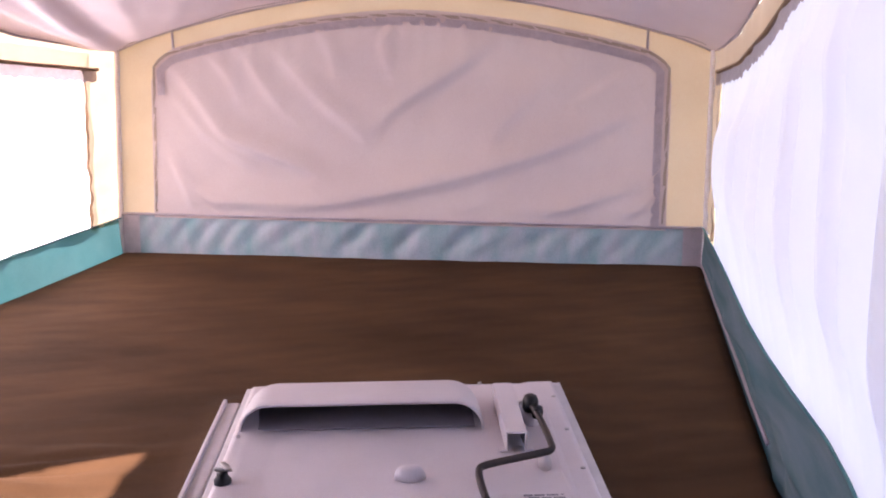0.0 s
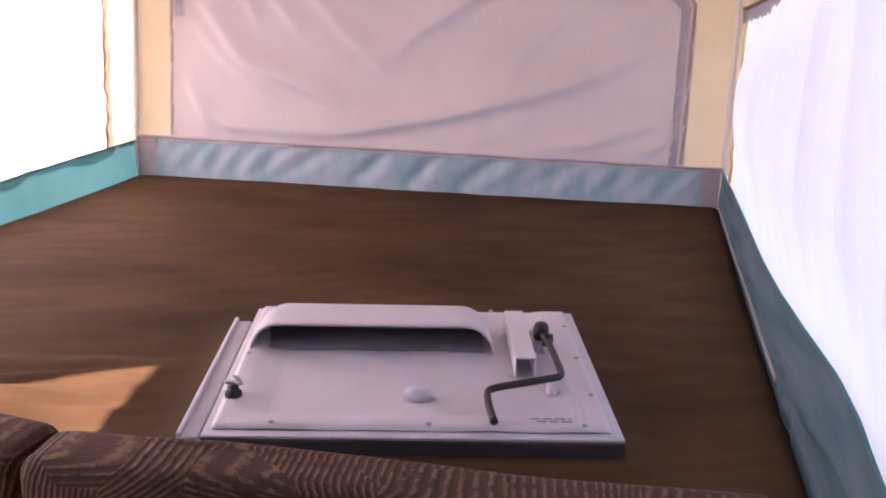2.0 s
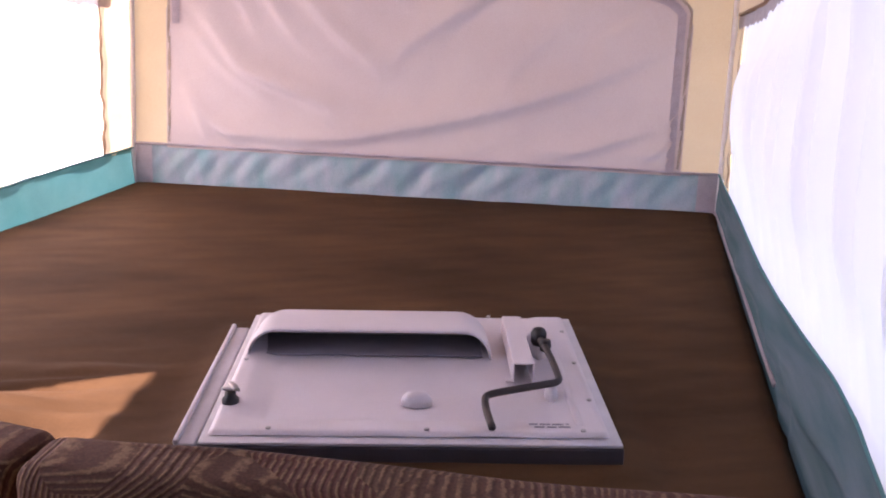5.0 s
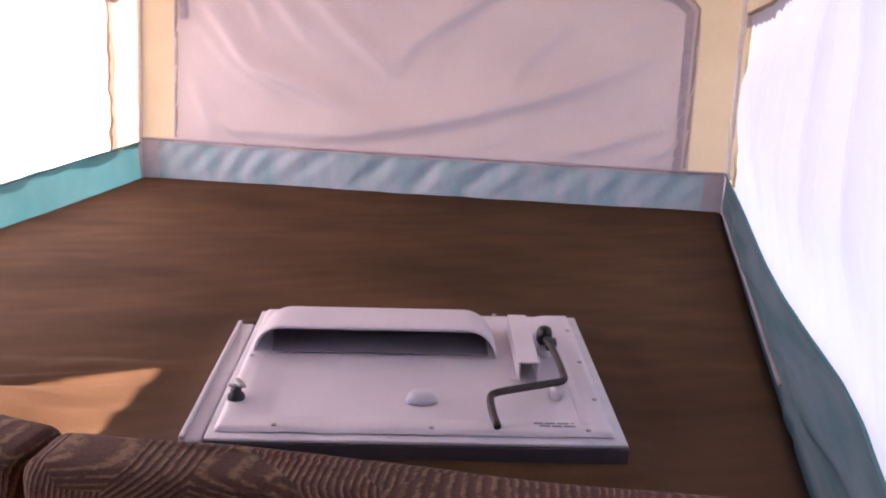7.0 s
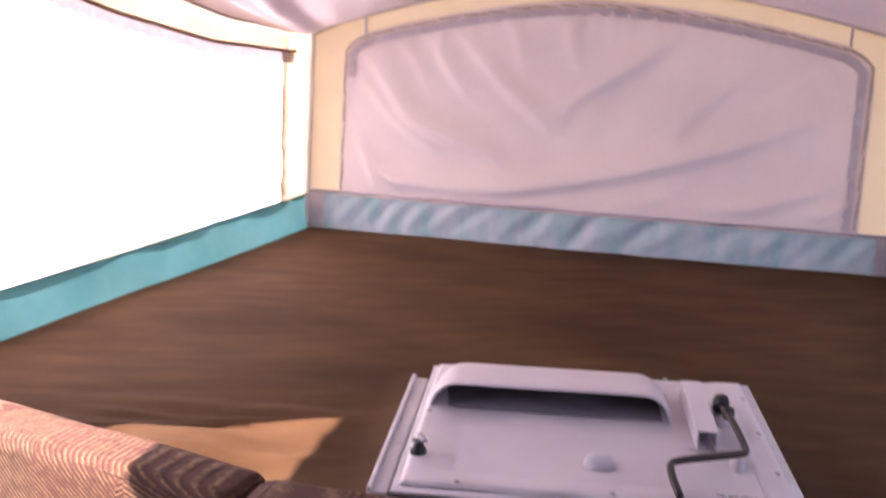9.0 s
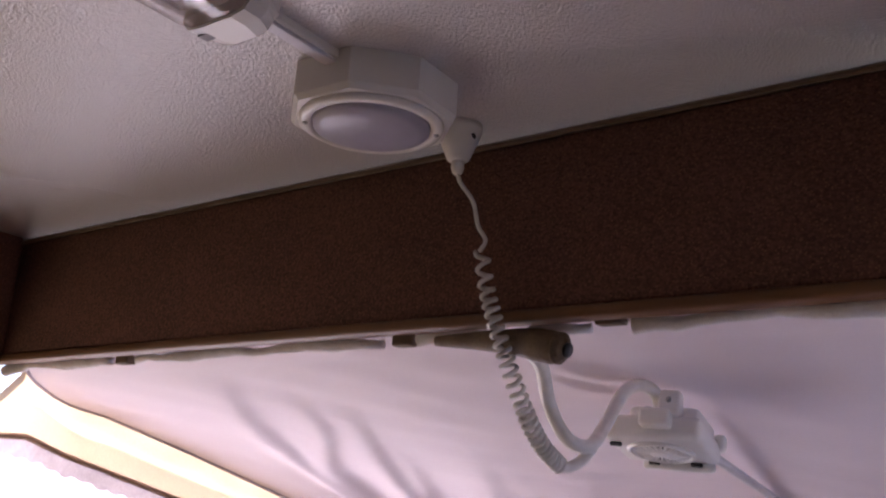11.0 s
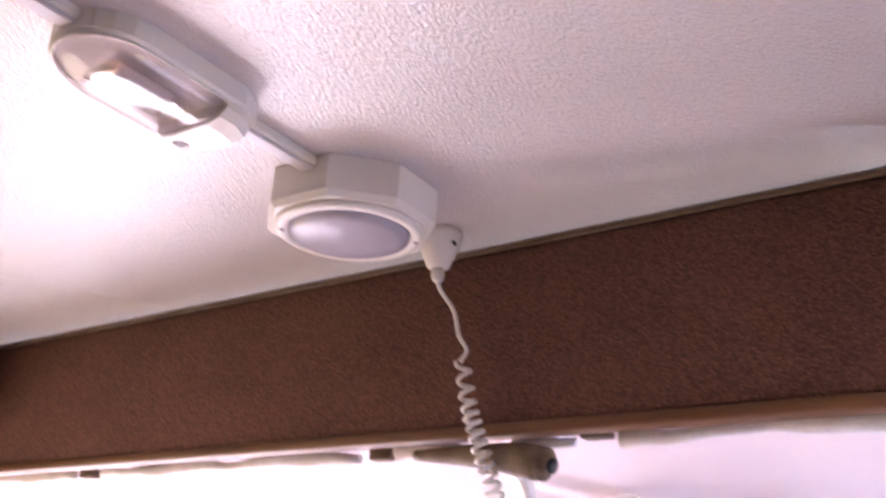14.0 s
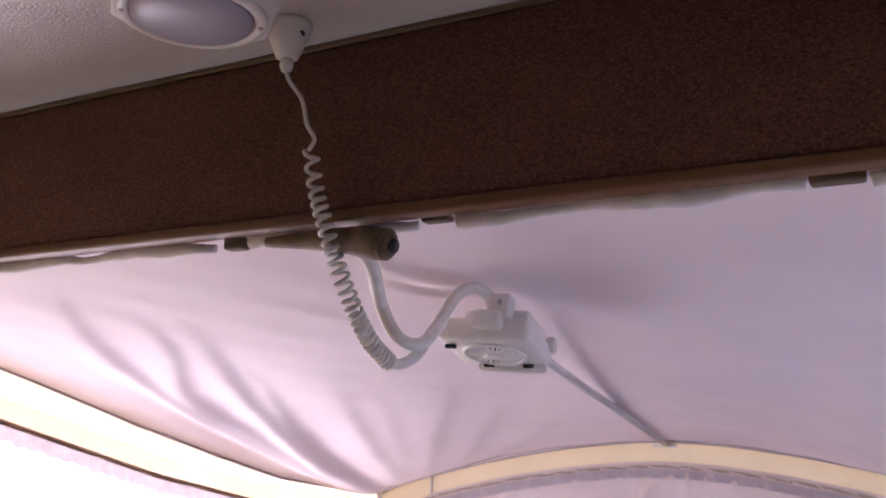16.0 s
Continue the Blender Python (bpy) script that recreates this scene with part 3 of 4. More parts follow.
side_wall(-1, "wall_tent_west", "cream canvas tent side with a large curtained window")
side_wall(1, "wall_tent_east", "cream canvas tent side behind a white curtain")


def curtain(s, label):
    """A thin white curtain that hangs in a side window and is drawn aside at its foot."""
    low = 0.902 if s < 0 else 0.83

    def folds(y, z):
        k = np.clip((z - low) / 0.6, 0, 1)
        ph = y * 26 + 1.8 * np.sin(y * 3.1 + 1) + (1 - k) ** 2 * 2.2 * (y - 1.2)
        hem = np.clip((window_top(y) - 0.04 - z) / 0.16, 0, 1) * np.clip((2.93 - y) / 0.2, 0, 1)
        wave = 0.5 + 0.5 * np.sin(ph * 1.4 + 0.6 * np.sin(ph * 0.7))
        fine = np.sin(ph * 3.3 + 2 * np.sin(y * 4) - k)
        swell = 0.02 * np.sin(np.clip(k * 3.0, 0, math.pi)) if s > 0 else 0
        return hem * (0.003 + 0.034 * wave ** 2.5 + 0.004 * fine) * (0.3 if s < 0 else 1.0) * np.clip((k - 0.12) * 2.2, 0.05, 1) + swell * hem * np.clip((k - 0.15) * 3, 0, 1)
    return tagged(sheet("curtain", side_strip(s, FRONT + 0.04 if s < 0 else 0.92, 2.93, lambda y: low + 0 * y, lambda y: window_top(y) + 0.07, -0.014 if s < 0 else -0.006, folds), 260, 60, SHEER), label, "curtain", group="tent curtains")


curtain(-1, "thin white curtain glowing in the sunlit tent window")
curtain(1, "thin white curtain with soft drapes on the shaded side")


# ---- tent roof ----
ROOF_FOLDS = [
    (((-0.49, 1.27), (-0.71, 1.56), (-0.86, 1.88), (-0.93, 2.31), (-0.95, 2.64), (-0.95, 3.02)), -0.020, 0.022),
    (((-0.5, 1.48), (-0.62, 1.7), (-0.84, 1.99), (-0.9, 2.31), (-0.93, 2.61), (-0.94, 3.02)), -0.024, 0.022),
    (((-0.45, 1.56), (-0.7, 2.01), (-0.84, 2.43), (-0.91, 2.79), (-0.93, 3.03)), -0.026, 0.024),
    (((-0.6, 1.95), (-0.77, 2.3), (-0.86, 2.6), (-0.91, 2.85), (-0.92, 3.05)), -0.024, 0.022),
    (((-0.42, 1.95), (-0.58, 2.3), (-0.7, 2.6), (-0.8, 2.85), (-0.9, 3.05)), -0.017, 0.036),
    (((-0.4, 2.1), (-0.53, 2.4), (-0.68, 2.7), (-0.88, 3.05)), -0.011, 0.04),
    (((-0.2, 2.1), (-0.46, 2.52), (-0.68, 2.84), (-0.87, 3.06)), -0.017, 0.05),
    (((-0.12, 2.25), (-0.4, 2.66), (-0.62, 2.92), (-0.86, 3.07)), -0.013, 0.05),
    (((-0.1, 2.55), (-0.36, 2.84), (-0.6, 3.0), (-0.84, 3.08)), -0.008, 0.04),
    (((-0.95, 3.0), (-0.97, 2.6), (-0.97, 2.2), (-0.9, 1.8)), 0.012, 0.03),
    (((0.93, 3.06), (0.84, 2.78), (0.7, 2.45)), 0.014, 0.045),
    (((0.92, 3.07), (0.74, 2.86), (0.5, 2.66)), -0.012, 0.045),
    (((0.08, 1.3), (0.14, 1.38), (0.2, 1.45)), -0.012, 0.02),
    (((0.04, 1.34), (0.1, 1.45), (0.17, 1.49)), -0.010, 0.02),
]


def roof_shape(u, v):
    y = FRONT - 0.017 + (BACK + 0.037 - FRONT) * v
    a = np.abs(2 * u - 1)
    side = eave(y)
    x = (2 * u - 1) * np.where(u < 0.5, side_x(y, side, -1), side_x(y, side, 1))
    ridge = np.interp(v, [0, 0.07, 0.13, 0.25, 0.45, 0.7, 1], [1.870, 1.861, 1.846, 1.813, 1.772, 1.725, 1.669])
    w = v ** 0.8
    shape = (1 - a ** 1.7) * w + (1 - a ** 6) * (1 - w)
    z = side + (ridge - side) * shape
    zz = z + (arch(x) - z) * np.clip((v - 0.8) / 0.2, 0, 1) ** 2
    fade = np.clip(v * 8, 0, 1) * np.clip((1 - v) * 14, 0, 1) * np.clip((1 - a) * 12, 0, 1)
    zz = zz + ridges(x, y, ROOF_FOLDS) * fade
    zz = zz + (0.004 * np.sin(x * 9 + y * 4) + 0.0015 * np.sin(x * 31 - y * 23)) * fade
    yy = y + np.clip((y - 2.6) / 0.48, 0, 1) * 0.12 * (zz - BED)
    return x, yy, zz


tent_roof = tagged(sheet("tent_roof", roof_shape, 280, 220, ROOF), "pale grey canvas roof of the tent with radiating creases", "tent roof", kind="structure")
seam_u = np.linspace(0.02, 0.98, 120)
seam_x, seam_y, seam_z = roof_shape(seam_u, 0.968 - 0.03 * np.abs(2 * seam_u - 1) ** 2 + 0 * seam_u)
part("hem_seam", tube(list(zip(seam_x.tolist(), seam_y.tolist(), (seam_z - 0.001).tolist())), 0.0016, 6), EDGING, tent_roof, "stitched hem line near the end wall")

# ---- mattress ----
def mattress():
    bm = bmesh.new()
    bmesh.ops.create_grid(bm, x_segments=150, y_segments=150, size=1)
    for v in bm.verts:
        u, w = v.co.x, v.co.y
        y = 2.125 + w * 0.945
        half = side_x(y, BED, -1 if u < 0 else 1) - 0.008
        x = u * half
        e = min(1 - abs(u), 1 - abs(w)) * 0.95
        drop = (0.03 if w < 0.9 else 0.018) * (1 - min(e / 0.03, 1)) ** 2
        z = BED - drop + 0.004 * noise.noise((x * 2.2, y * 2.2, 0)) + 0.0018 * noise.noise((x * 9, y * 9, 3))
        z += 0.006 * math.exp(-((y - 1.35 + 0.1 * x) / 0.035) ** 2) * (x < -0.05) * min(1, -x * 4) * (0.5 + 0.5 * math.sin(x * 9))
        near = max(0, min(1, (-0.0 - x) * 4)) * max(0, min(1, (1.75 - y) * 4))
        z += near * 0.005 * noise.noise((x * 2.5 + y * 2, y * 15 - x * 6, 1))
        rumple = max(0, min(1, (-0.15 - x) * 6)) * max(0, min(1, (1.66 + 0.5 * (x + 0.3) - y) * 8))
        z += rumple * (0.042 * noise.noise((x * 3 + y * 2, y * 15 - x * 4, 7)) + 0.010 * noise.noise((x * 6, y * 36 - x * 9, 4)))
        du, dv = (x - 0.2835) * 0.9826 + (y - 1.57) * 0.1857, (y - 1.57) * 0.9826 - (x - 0.2835) * 0.1857
        z += 0.015 * max(0, min(1, (0.40 - abs(du)) / 0.06)) * max(0, min(1, (0.345 - abs(dv)) / 0.06))
        z += 0.008 * x * max(0, min(1, (y - 2) * 1.2))
        v.co = (x, y, z)
    edges = [e for e in bm.edges if e.is_boundary]
    r = bmesh.ops.extrude_edge_only(bm, edges=edges)
    for v in r["geom"]:
        if isinstance(v, bmesh.types.BMVert):
            v.co.z = 0.722
    bmesh.ops.holes_fill(bm, edges=[e for e in bm.edges if e.is_boundary])
    bmesh.ops.recalc_face_normals(bm, faces=bm.faces)
    return bm


bed = tagged(empty("mattress", pose(0, 0, 0)), "bare dark brown fabric mattress filling the bunk", "mattress")
part("cover", mattress(), MATTRESS, bed)
for s in (-1, 1):
    part("edge_piping", tube([(s * (float(side_x(y, BED, s)) - 0.012), y, BED - 0.03) for y in np.linspace(1.2, 3.05, 40)], 0.005, 8), MATTRESS, bed)
part("edge_piping", tube([(x, 3.068, BED - 0.026) for x in np.linspace(-0.97, 0.97, 40)], 0.005, 8), MATTRESS, bed)


# ---- cushions ----
def cushion(x0, x1, m, label):
    c = empty("backrest_cushion", m)
    tagged(c, label, "cushion", group="backrest cushions")
    w = x1 - x0
    bm = bmesh.new()
    box(bm, ((x0 + x1) / 2, -0.055, 0.21), (w, 0.11, 0.42))
    bmesh.ops.subdivide_edges(bm, edges=bm.edges[:], cuts=1)
    bmesh.ops.bevel(bm, geom=[e for e in bm.edges if len(e.link_faces) == 2 and e.calc_face_angle(0) > 0.5], offset=0.027, segments=5, profile=0.5, affect="EDGES")
    bmesh.ops.subdivide_edges(bm, edges=[e for e in bm.edges if e.calc_length() > 0.1], cuts=7, use_grid_fill=True)
    for v in bm.verts:
        v.co.z += 0.006 * noise.noise((v.co.x * 4 + x0, v.co.y * 6, v.co.z * 4))
        v.co.y += 0.008 * noise.noise((v.co.x * 3, 5 + x0, v.co.z * 4))
    part("cover", bm, CHENILLE, c)
    for yy, zz in ((-0.102, 0.408), (-0.008, 0.408)):
        part("piping", tube([(x, yy, zz + 0.006 * noise.noise((x * 4 + x0, yy * 6, zz * 4))) for x in np.linspace(x0 + 0.03, x1 - 0.03, 30)], 0.003, 6), CHENILLE, c)
    return c


TOP = 0.93
bench = tagged(part("bench", boxed((0, 0.9, 0.25), (1.98, 0.5, 0.5), 0.01), WOOD, smooth=False), "wooden dinette bench under the backrest cushions", "bench")
cushion(0.0, 0.93, pose(-0.105, 1.108, TOP - 0.42, 0, 0, 1.2), "brown patterned chenille backrest cushion standing against the bunk")
cushion(-0.80, 0.016, pose(-0.112, 1.115, TOP - 0.42, 0, 0, -9), "brown patterned chenille backrest cushion partly in sunlight")
cushion(0.0, 0.13, pose(0.838, 1.13, TOP - 0.42, 0, 0, 0), "short brown patterned chenille backrest cushion beside the curtain")


# ---- white moulded panel lying on the bed ----
panel = empty("door_panel", pose(0.2835, 1.57, BED + 0.002, 0, 0, 10.7))
tagged(panel, "white moulded plastic door panel lying flat on the mattress", "panel")
part("edge_trim", boxed((0.008, 0, 0.020), (0.642, 0.535, 0.036), 0.003), GREY_TRIM, panel, "grey metal edge trim", smooth=False)
part("hinge_strip", boxed((-0.331, -0.03, 0.030), (0.034, 0.47, 0.02), 0.004), PALE_METAL, panel, "pale metal hinge strip")
part("bottom_trim", boxed((0.008, 0, 0.0035), (0.648, 0.541, 0.005), 0.001), PALE_METAL, panel, "pale lower trim")
part("hinge_rib", boxed((-0.343, -0.03, 0.043), (0.008, 0.47, 0.008), 0.002), PALE_METAL, panel)
part("top_flange", boxed((0.008, 0, 0.0405), (0.638, 0.531, 0.006), 0.002), PALE_METAL, panel)


def face(u, v):
    x, y = -0.3 + 0.61 * u, -0.248 + 0.508 * v
    d = np.minimum(np.minimum(x + 0.3, 0.31 - x), np.minimum(y + 0.248, 0.26 - y))
    z = 0.046 + 0.006 * np.clip(d / 0.006, 0, 1)
    z = z - 0.0065 * np.clip((x + 0.27) / 0.05, 0, 1) * np.clip((0.26 - x) / 0.03, 0, 1) * np.clip((y + 0.225) / 0.03, 0, 1)
    z = z + 0.0008 * np.sin(x * 40) * np.sin(y * 31)
    return x, y, z


sheet("moulded_face", face, 124, 104, WHITE_PANEL, panel)


def hood():
    """A rounded scoop, open towards the front."""
    u0, u1, h, r = -0.29, 0.15, 0.054, 0.055
    prof = []
    for k in range(13):
        a = math.pi * (1 - k / 24)
        prof.append((u0 + r + r * math.cos(a), (h - 0.0) * math.sin(a)))
    prof += [(u0 + r + (u1 - u0 - 2 * r) * k / 20, h) for k in range(1, 20)]
    for k in range(13):
        a = math.pi / 2 * (1 - k / 12)
        prof.append((u1 - r + r * math.cos(a), h * math.sin(a)))
    rows = [(0.040, 1.0, 1.0), (0.044, 1.03, 1.005), (0.06, 1.03, 1.005), (0.10, 1.0, 1.0), (0.14, 0.96, 0.99), (0.165, 0.86, 0.975), (0.185, 0.6, 0.96), (0.198, 0.25, 0.945), (0.204, 0.0, 0.94)]
    mid = (u0 + u1) / 2
    bm = bmesh.new()
    grid = [[bm.verts.new((mid + (x - mid) * sx, y, 0.047 + z * sz)) for x, z in prof] for y, sz, sx in rows]
    for a, b in zip(grid, grid[1:]):
        for i in range(len(prof) - 1):
            bm.faces.new((a[i], a[i + 1], b[i + 1], b[i]))
    bmesh.ops.recalc_face_normals(bm, faces=bm.faces)
    bmesh.ops.solidify(bm, geom=bm.faces[:], thickness=0.004)
    return bm


part("scoop", hood(), WHITE_PANEL, panel, "raised white scoop with a dark opening")


# Thin grey sheet paints the shade under the scoop; the face is not cut.
part("pocket_shade", boxed((-0.07, 0.10, 0.0495), (0.41, 0.10, 0.003), 0.001), POCKET, panel, "grey sheet that paints the shade inside the scoop")


def channel():
    """An upturned U-shaped bracket with small feet."""
    bm = bmesh.new()
    box(bm, (0.197, 0.055, 0.083), (0.036, 0.225, 0.003), 0.001)
    for k in (-1, 1):
        box(bm, (0.197 + k * 0.0165, 0.055, 0.066), (0.003, 0.225, 0.034), 0.001)
        box(bm, (0.197 + k * 0.023, -0.05, 0.0505), (0.014, 0.014, 0.003), 0.001)
    return bm


part("bracket", channel(), WHITE_PANEL, panel, "white U-shaped bracket", smooth=False)
part("boss", lathe([(0.026, 0.047), (0.024, 0.058), (0.018, 0.066), (0.008, 0.069), (0.001, 0.0695)], 24, pose(0.0145, -0.14, 0) @ Matrix.Diagonal((1, 0.6, 1, 1))), WHITE_PANEL, panel, "small moulded bump")
part("pedestal", lathe([(0.03, 0.047), (0.026, 0.06), (0.02, 0.066), (0.001, 0.067)], 24, pose(0.243, 0.10, 0) @ Matrix.Diagonal((0.8, 1.9, 1, 1))), WHITE_PANEL, panel)
part("clip", lathe([(0.016, 0.047), (0.014, 0.062), (0.009, 0.07), (0.001, 0.071)], 18, pose(0.238, -0.11, 0) @ Matrix.Diagonal((0.7, 1.2, 1, 1))), WHITE_PANEL, panel)
for k in (0.288,):
    part("rib", boxed((k * 0.93, -0.04, 0.0505), (0.014, 0.36, 0.006), 0.003), WHITE_PANEL, panel)
crank = part("crank", tube(smooth_line([(0.240, 0.055, 0.082), (0.247, 0.0, 0.080), (0.251, -0.085, 0.078), (0.247, -0.112, 0.077), (0.225, -0.122, 0.076), (0.160, -0.142, 0.073), (0.132, -0.152, 0.071), (0.124, -0.165, 0.069), (0.124, -0.20, 0.066), (0.129, -0.248, 0.062)], 5), 0.0062, 10), DARK_METAL, panel, "bent dark steel crank rod")
part("knob", lathe([(0.001, 0.067), (0.011, 0.068), (0.0145, 0.075), (0.0145, 0.090), (0.011, 0.098), (0.005, 0.101), (0.001, 0.1012)], 20, pose(0.238, 0.068, 0)), BLACK, crank, "black rubber knob")
part("collar", lathe([(0.009, 0.07), (0.011, 0.08), (0.009, 0.09)], 16, pose(0.246, 0.035, 0)), BLACK, crank)
latch = part("latch", lathe([(0.014, 0.05), (0.014, 0.058), (0.009, 0.064), (0.009, 0.070)], 18, pose(-0.283, -0.15, 0)), BLACK, panel, "black latch with a metal wing")
wing = boxed((-0.283, -0.145, 0.0725), (0.030, 0.009, 0.005), 0.002, rot=pose(0, 0, 0, 0, 14, 25))
box(wing, (-0.279, -0.143, 0.077), (0.010, 0.022, 0.006), 0.002, rot=pose(0, 0, 0, 10, 0, 40))
part("wing", wing, CHROME, latch, "zinc wing nut")
SCREW = lathe([(0.001, 0.0), (0.0045, 0.0), (0.004, 0.002), (0.001, 0.0026)][::-1], 10)
screw_mesh = bpy.data.meshes.new("screw")
SCREW.to_mesh(screw_mesh)
SCREW.free()
screw_mesh.materials.append(CHROME)
for x, y in ((-0.21, -0.237), (0.03, -0.237), (0.27, -0.237), (-0.288, 0.02), (-0.288, 0.17), (-0.12, 0.247), (0.16, 0.247), (0.298, -0.13), (0.298, 0.02), (0.298, 0.17), (-0.288, -0.09)):
    o = new("screw", screw_mesh)
    o.parent = panel
    o.location = (x, y, 0.052)
for row, (y, xs) in enumerate(((-0.214, ((0.196, 0.014), (0.214, 0.016), (0.234, 0.018), (0.254, 0.014))), (-0.226, ((0.204, 0.016), (0.223, 0.014), (0.243, 0.018))))):
    for x, w in xs:
        part("print_bar", boxed((x, y, 0.0512 if row == 0 else 0.0528), (w, 0.004, 0.0006)), INK, panel, "line of illegible grey print", smooth=False)


# ---- under the hard roof: cable duct and lamps ----
CZ = 2.092
duct = tagged(empty("cable_duct"), "narrow white cable duct along the ceiling", "cable duct")
part("channel", boxed((0.10, -0.48, CZ - 0.005), (0.021, 2.72, 0.010), 0.002), WHITE_PLASTIC, duct, smooth=False)
part("cover_strip", boxed((0.10, -0.48, CZ - 0.0115), (0.015, 2.72, 0.005), 0.0015), DUCT, duct, smooth=False)


def stadium(y0, y1, hw, r0, r1, z, n=10):
    """Outline of a long lamp: round at one end, chamfered at the other."""
    pts = []
    for k in range(n + 1):
        a = math.pi * (1 + k / n)
        pts.append((hw * math.cos(a), y0 + r0 + r0 * math.sin(a), z))
    pts += [(hw, y1 - r1, z), (hw - r1 * 0.55, y1, z), (-hw + r1 * 0.55, y1, z), (-hw, y1 - r1, z)]
    return pts


def loft(levels):
    bm = bmesh.new()
    rings = [[bm.verts.new(p) for p in lv] for lv in levels]
    n = len(rings[0])
    for a, b in zip(rings, rings[1:]):
        for i in range(n):
            bm.faces.new((a[i], a[(i + 1) % n], b[(i + 1) % n], b[i]))
    bm.faces.new(rings[0])
    bm.faces.new(rings[-1][::-1])
    bmesh.ops.recalc_face_normals(bm, faces=bm.faces)
    return bm


lamp = tagged(empty("ceiling_lamp", pose(0.094, 0, 0)), "white long ceiling lamp with a clear plastic lens", "ceiling lamp")
part("base", loft([stadium(0.600, 0.776, 0.047, 0.05, 0.026, CZ), stadium(0.600, 0.776, 0.047, 0.05, 0.026, CZ - 0.017), stadium(0.603, 0.774, 0.045, 0.048, 0.026, CZ - 0.020)]), WHITE_PLASTIC, lamp, smooth=False)
part("reflector", boxed((-0.016, 0.685, CZ - 0.0225), (0.05, 0.075, 0.002), 0.0008, rot=pose(0, 0, 0, 0, 10, 0)), REFLECTOR, lamp, "silver reflector plate")
part("bulb", loft([[(0.006 * math.cos(a) + 0.010, y, CZ - 0.027 + 0.006 * math.sin(a)) for a in (2 * math.pi * k / 10 for k in range(10))] for y in (0.65, 0.665, 0.69, 0.70)]), LENS, lamp)
part("lens", loft([stadium(0.605, 0.732, 0.0435, 0.046, 0.006, CZ - 0.0205), stadium(0.606, 0.732, 0.043, 0.046, 0.006, CZ - 0.026), stadium(0.613, 0.731, 0.038, 0.043, 0.006, CZ - 0.032), stadium(0.622, 0.730, 0.031, 0.037, 0.006, CZ - 0.0355), stadium(0.636, 0.729, 0.02, 0.026, 0.005, CZ - 0.037)]), CLEAR, lamp, "clear ribbed plastic lens")
part("end_cap", loft([[(hw * sx, y, CZ - 0.0195 - dz) for sx, dz in ((-1, 0), (-1, 0.007), (-0.82, 0.014), (-0.45, 0.0172), (0.45, 0.0172), (0.82, 0.014), (1, 0.007), (1, 0))] for hw, y in ((0.0438, 0.7325), (0.0438, 0.752), (0.034, 0.769))]), WHITE_PLASTIC, lamp, smooth=False)
part("lens_rim", tube([Vector(p) for p in stadium(0.603, 0.733, 0.0445, 0.047, 0.004, CZ - 0.0215)[:-2]], 0.0014, 6), WHITE_PLASTIC, lamp)
part("switch", boxed((-0.026, 0.748, CZ - 0.0345), (0.016, 0.011, 0.004), 0.001), POCKET, lamp, "small grey rocker switch")


def octagon(r, z, turn=22.5):
    return [(r * math.cos(radians(turn + 45 * k)), r * math.sin(radians(turn + 45 * k)), z) for k in range(8)]


puck = tagged(empty("octagonal_lamp", pose(0.088, 0.957, 0, 0, 0, 2)), "white octagonal ceiling lamp with a round frosted lens", "ceiling lamp")
part("housing", loft([octagon(0.091, CZ), octagon(0.091, CZ - 0.037), octagon(0.086, CZ - 0.043)]), WHITE_PLASTIC, puck, smooth=False)
part("ring", lathe([(0.077, CZ - 0.0425), (0.077, CZ - 0.046), (0.072, CZ - 0.049), (0.066, CZ - 0.049), (0.063, CZ - 0.045), (0.063, CZ - 0.0425)], 48), WHITE_PLASTIC, puck)
part("lens", lathe([(0.0625, CZ - 0.043), (0.0615, CZ - 0.050), (0.05, CZ - 0.054), (0.03, CZ - 0.0565), (0.001, CZ - 0.0575)], 48), LENS, puck, "lilac-white frosted lens")
for a in (40, 220):
    part("rivet", lathe([(0.003, CZ - 0.049), (0.002, CZ - 0.051), (0.0005, CZ - 0.0512)], 8, pose(0.0695 * math.cos(radians(a)), 0.0695 * math.sin(radians(a)), 0)), CHROME, puck)

plug = tagged(empty("ceiling_plug", pose(0.110, 1.088, 0)), "white cone-shaped cord plug on the ceiling", "cord plug")
part("cone", lathe([(0.027, CZ), (0.027, CZ - 0.008), (0.013, CZ - 0.042), (0.010, CZ - 0.044)], 28), WHITE_PLASTIC, plug)
part("nipple", lathe([(0.007, CZ - 0.044), (0.008, CZ - 0.052), (0.006, CZ - 0.058), (0.004, CZ - 0.060)], 16), WHITE_PLASTIC, plug)
part("screw", lathe([(0.004, 0), (0.003, 0.002), (0.0005, 0.0022)], 8, pose(0.0225, -0.004, CZ - 0.018, 0, 70, 0)), DARK_METAL, plug)

# spiral cord from the plug to the fan
cord = tagged(empty("spiral_cord"), "white spiral power cord hanging in front of the beam", "cord")
part("lead", tube(smooth_line([(0.110, 1.088, CZ - 0.058), (0.113, 1.092, 2.022), (0.126, 1.10, 2.0), (0.131, 1.105, 1.972), (0.140, 1.108, 1.955), (0.130, 1.112, 1.944)], 8), 0.0026, 8), CORD, cord)
spine = smooth_line([(0.132, 1.113, 1.944), (0.139, 1.117, 1.90), (0.148, 1.122, 1.865), (0.159, 1.134, 1.82), (0.164, 1.164, 1.773), (0.165, 1.202, 1.738), (0.170, 1.24, 1.716)], 60)


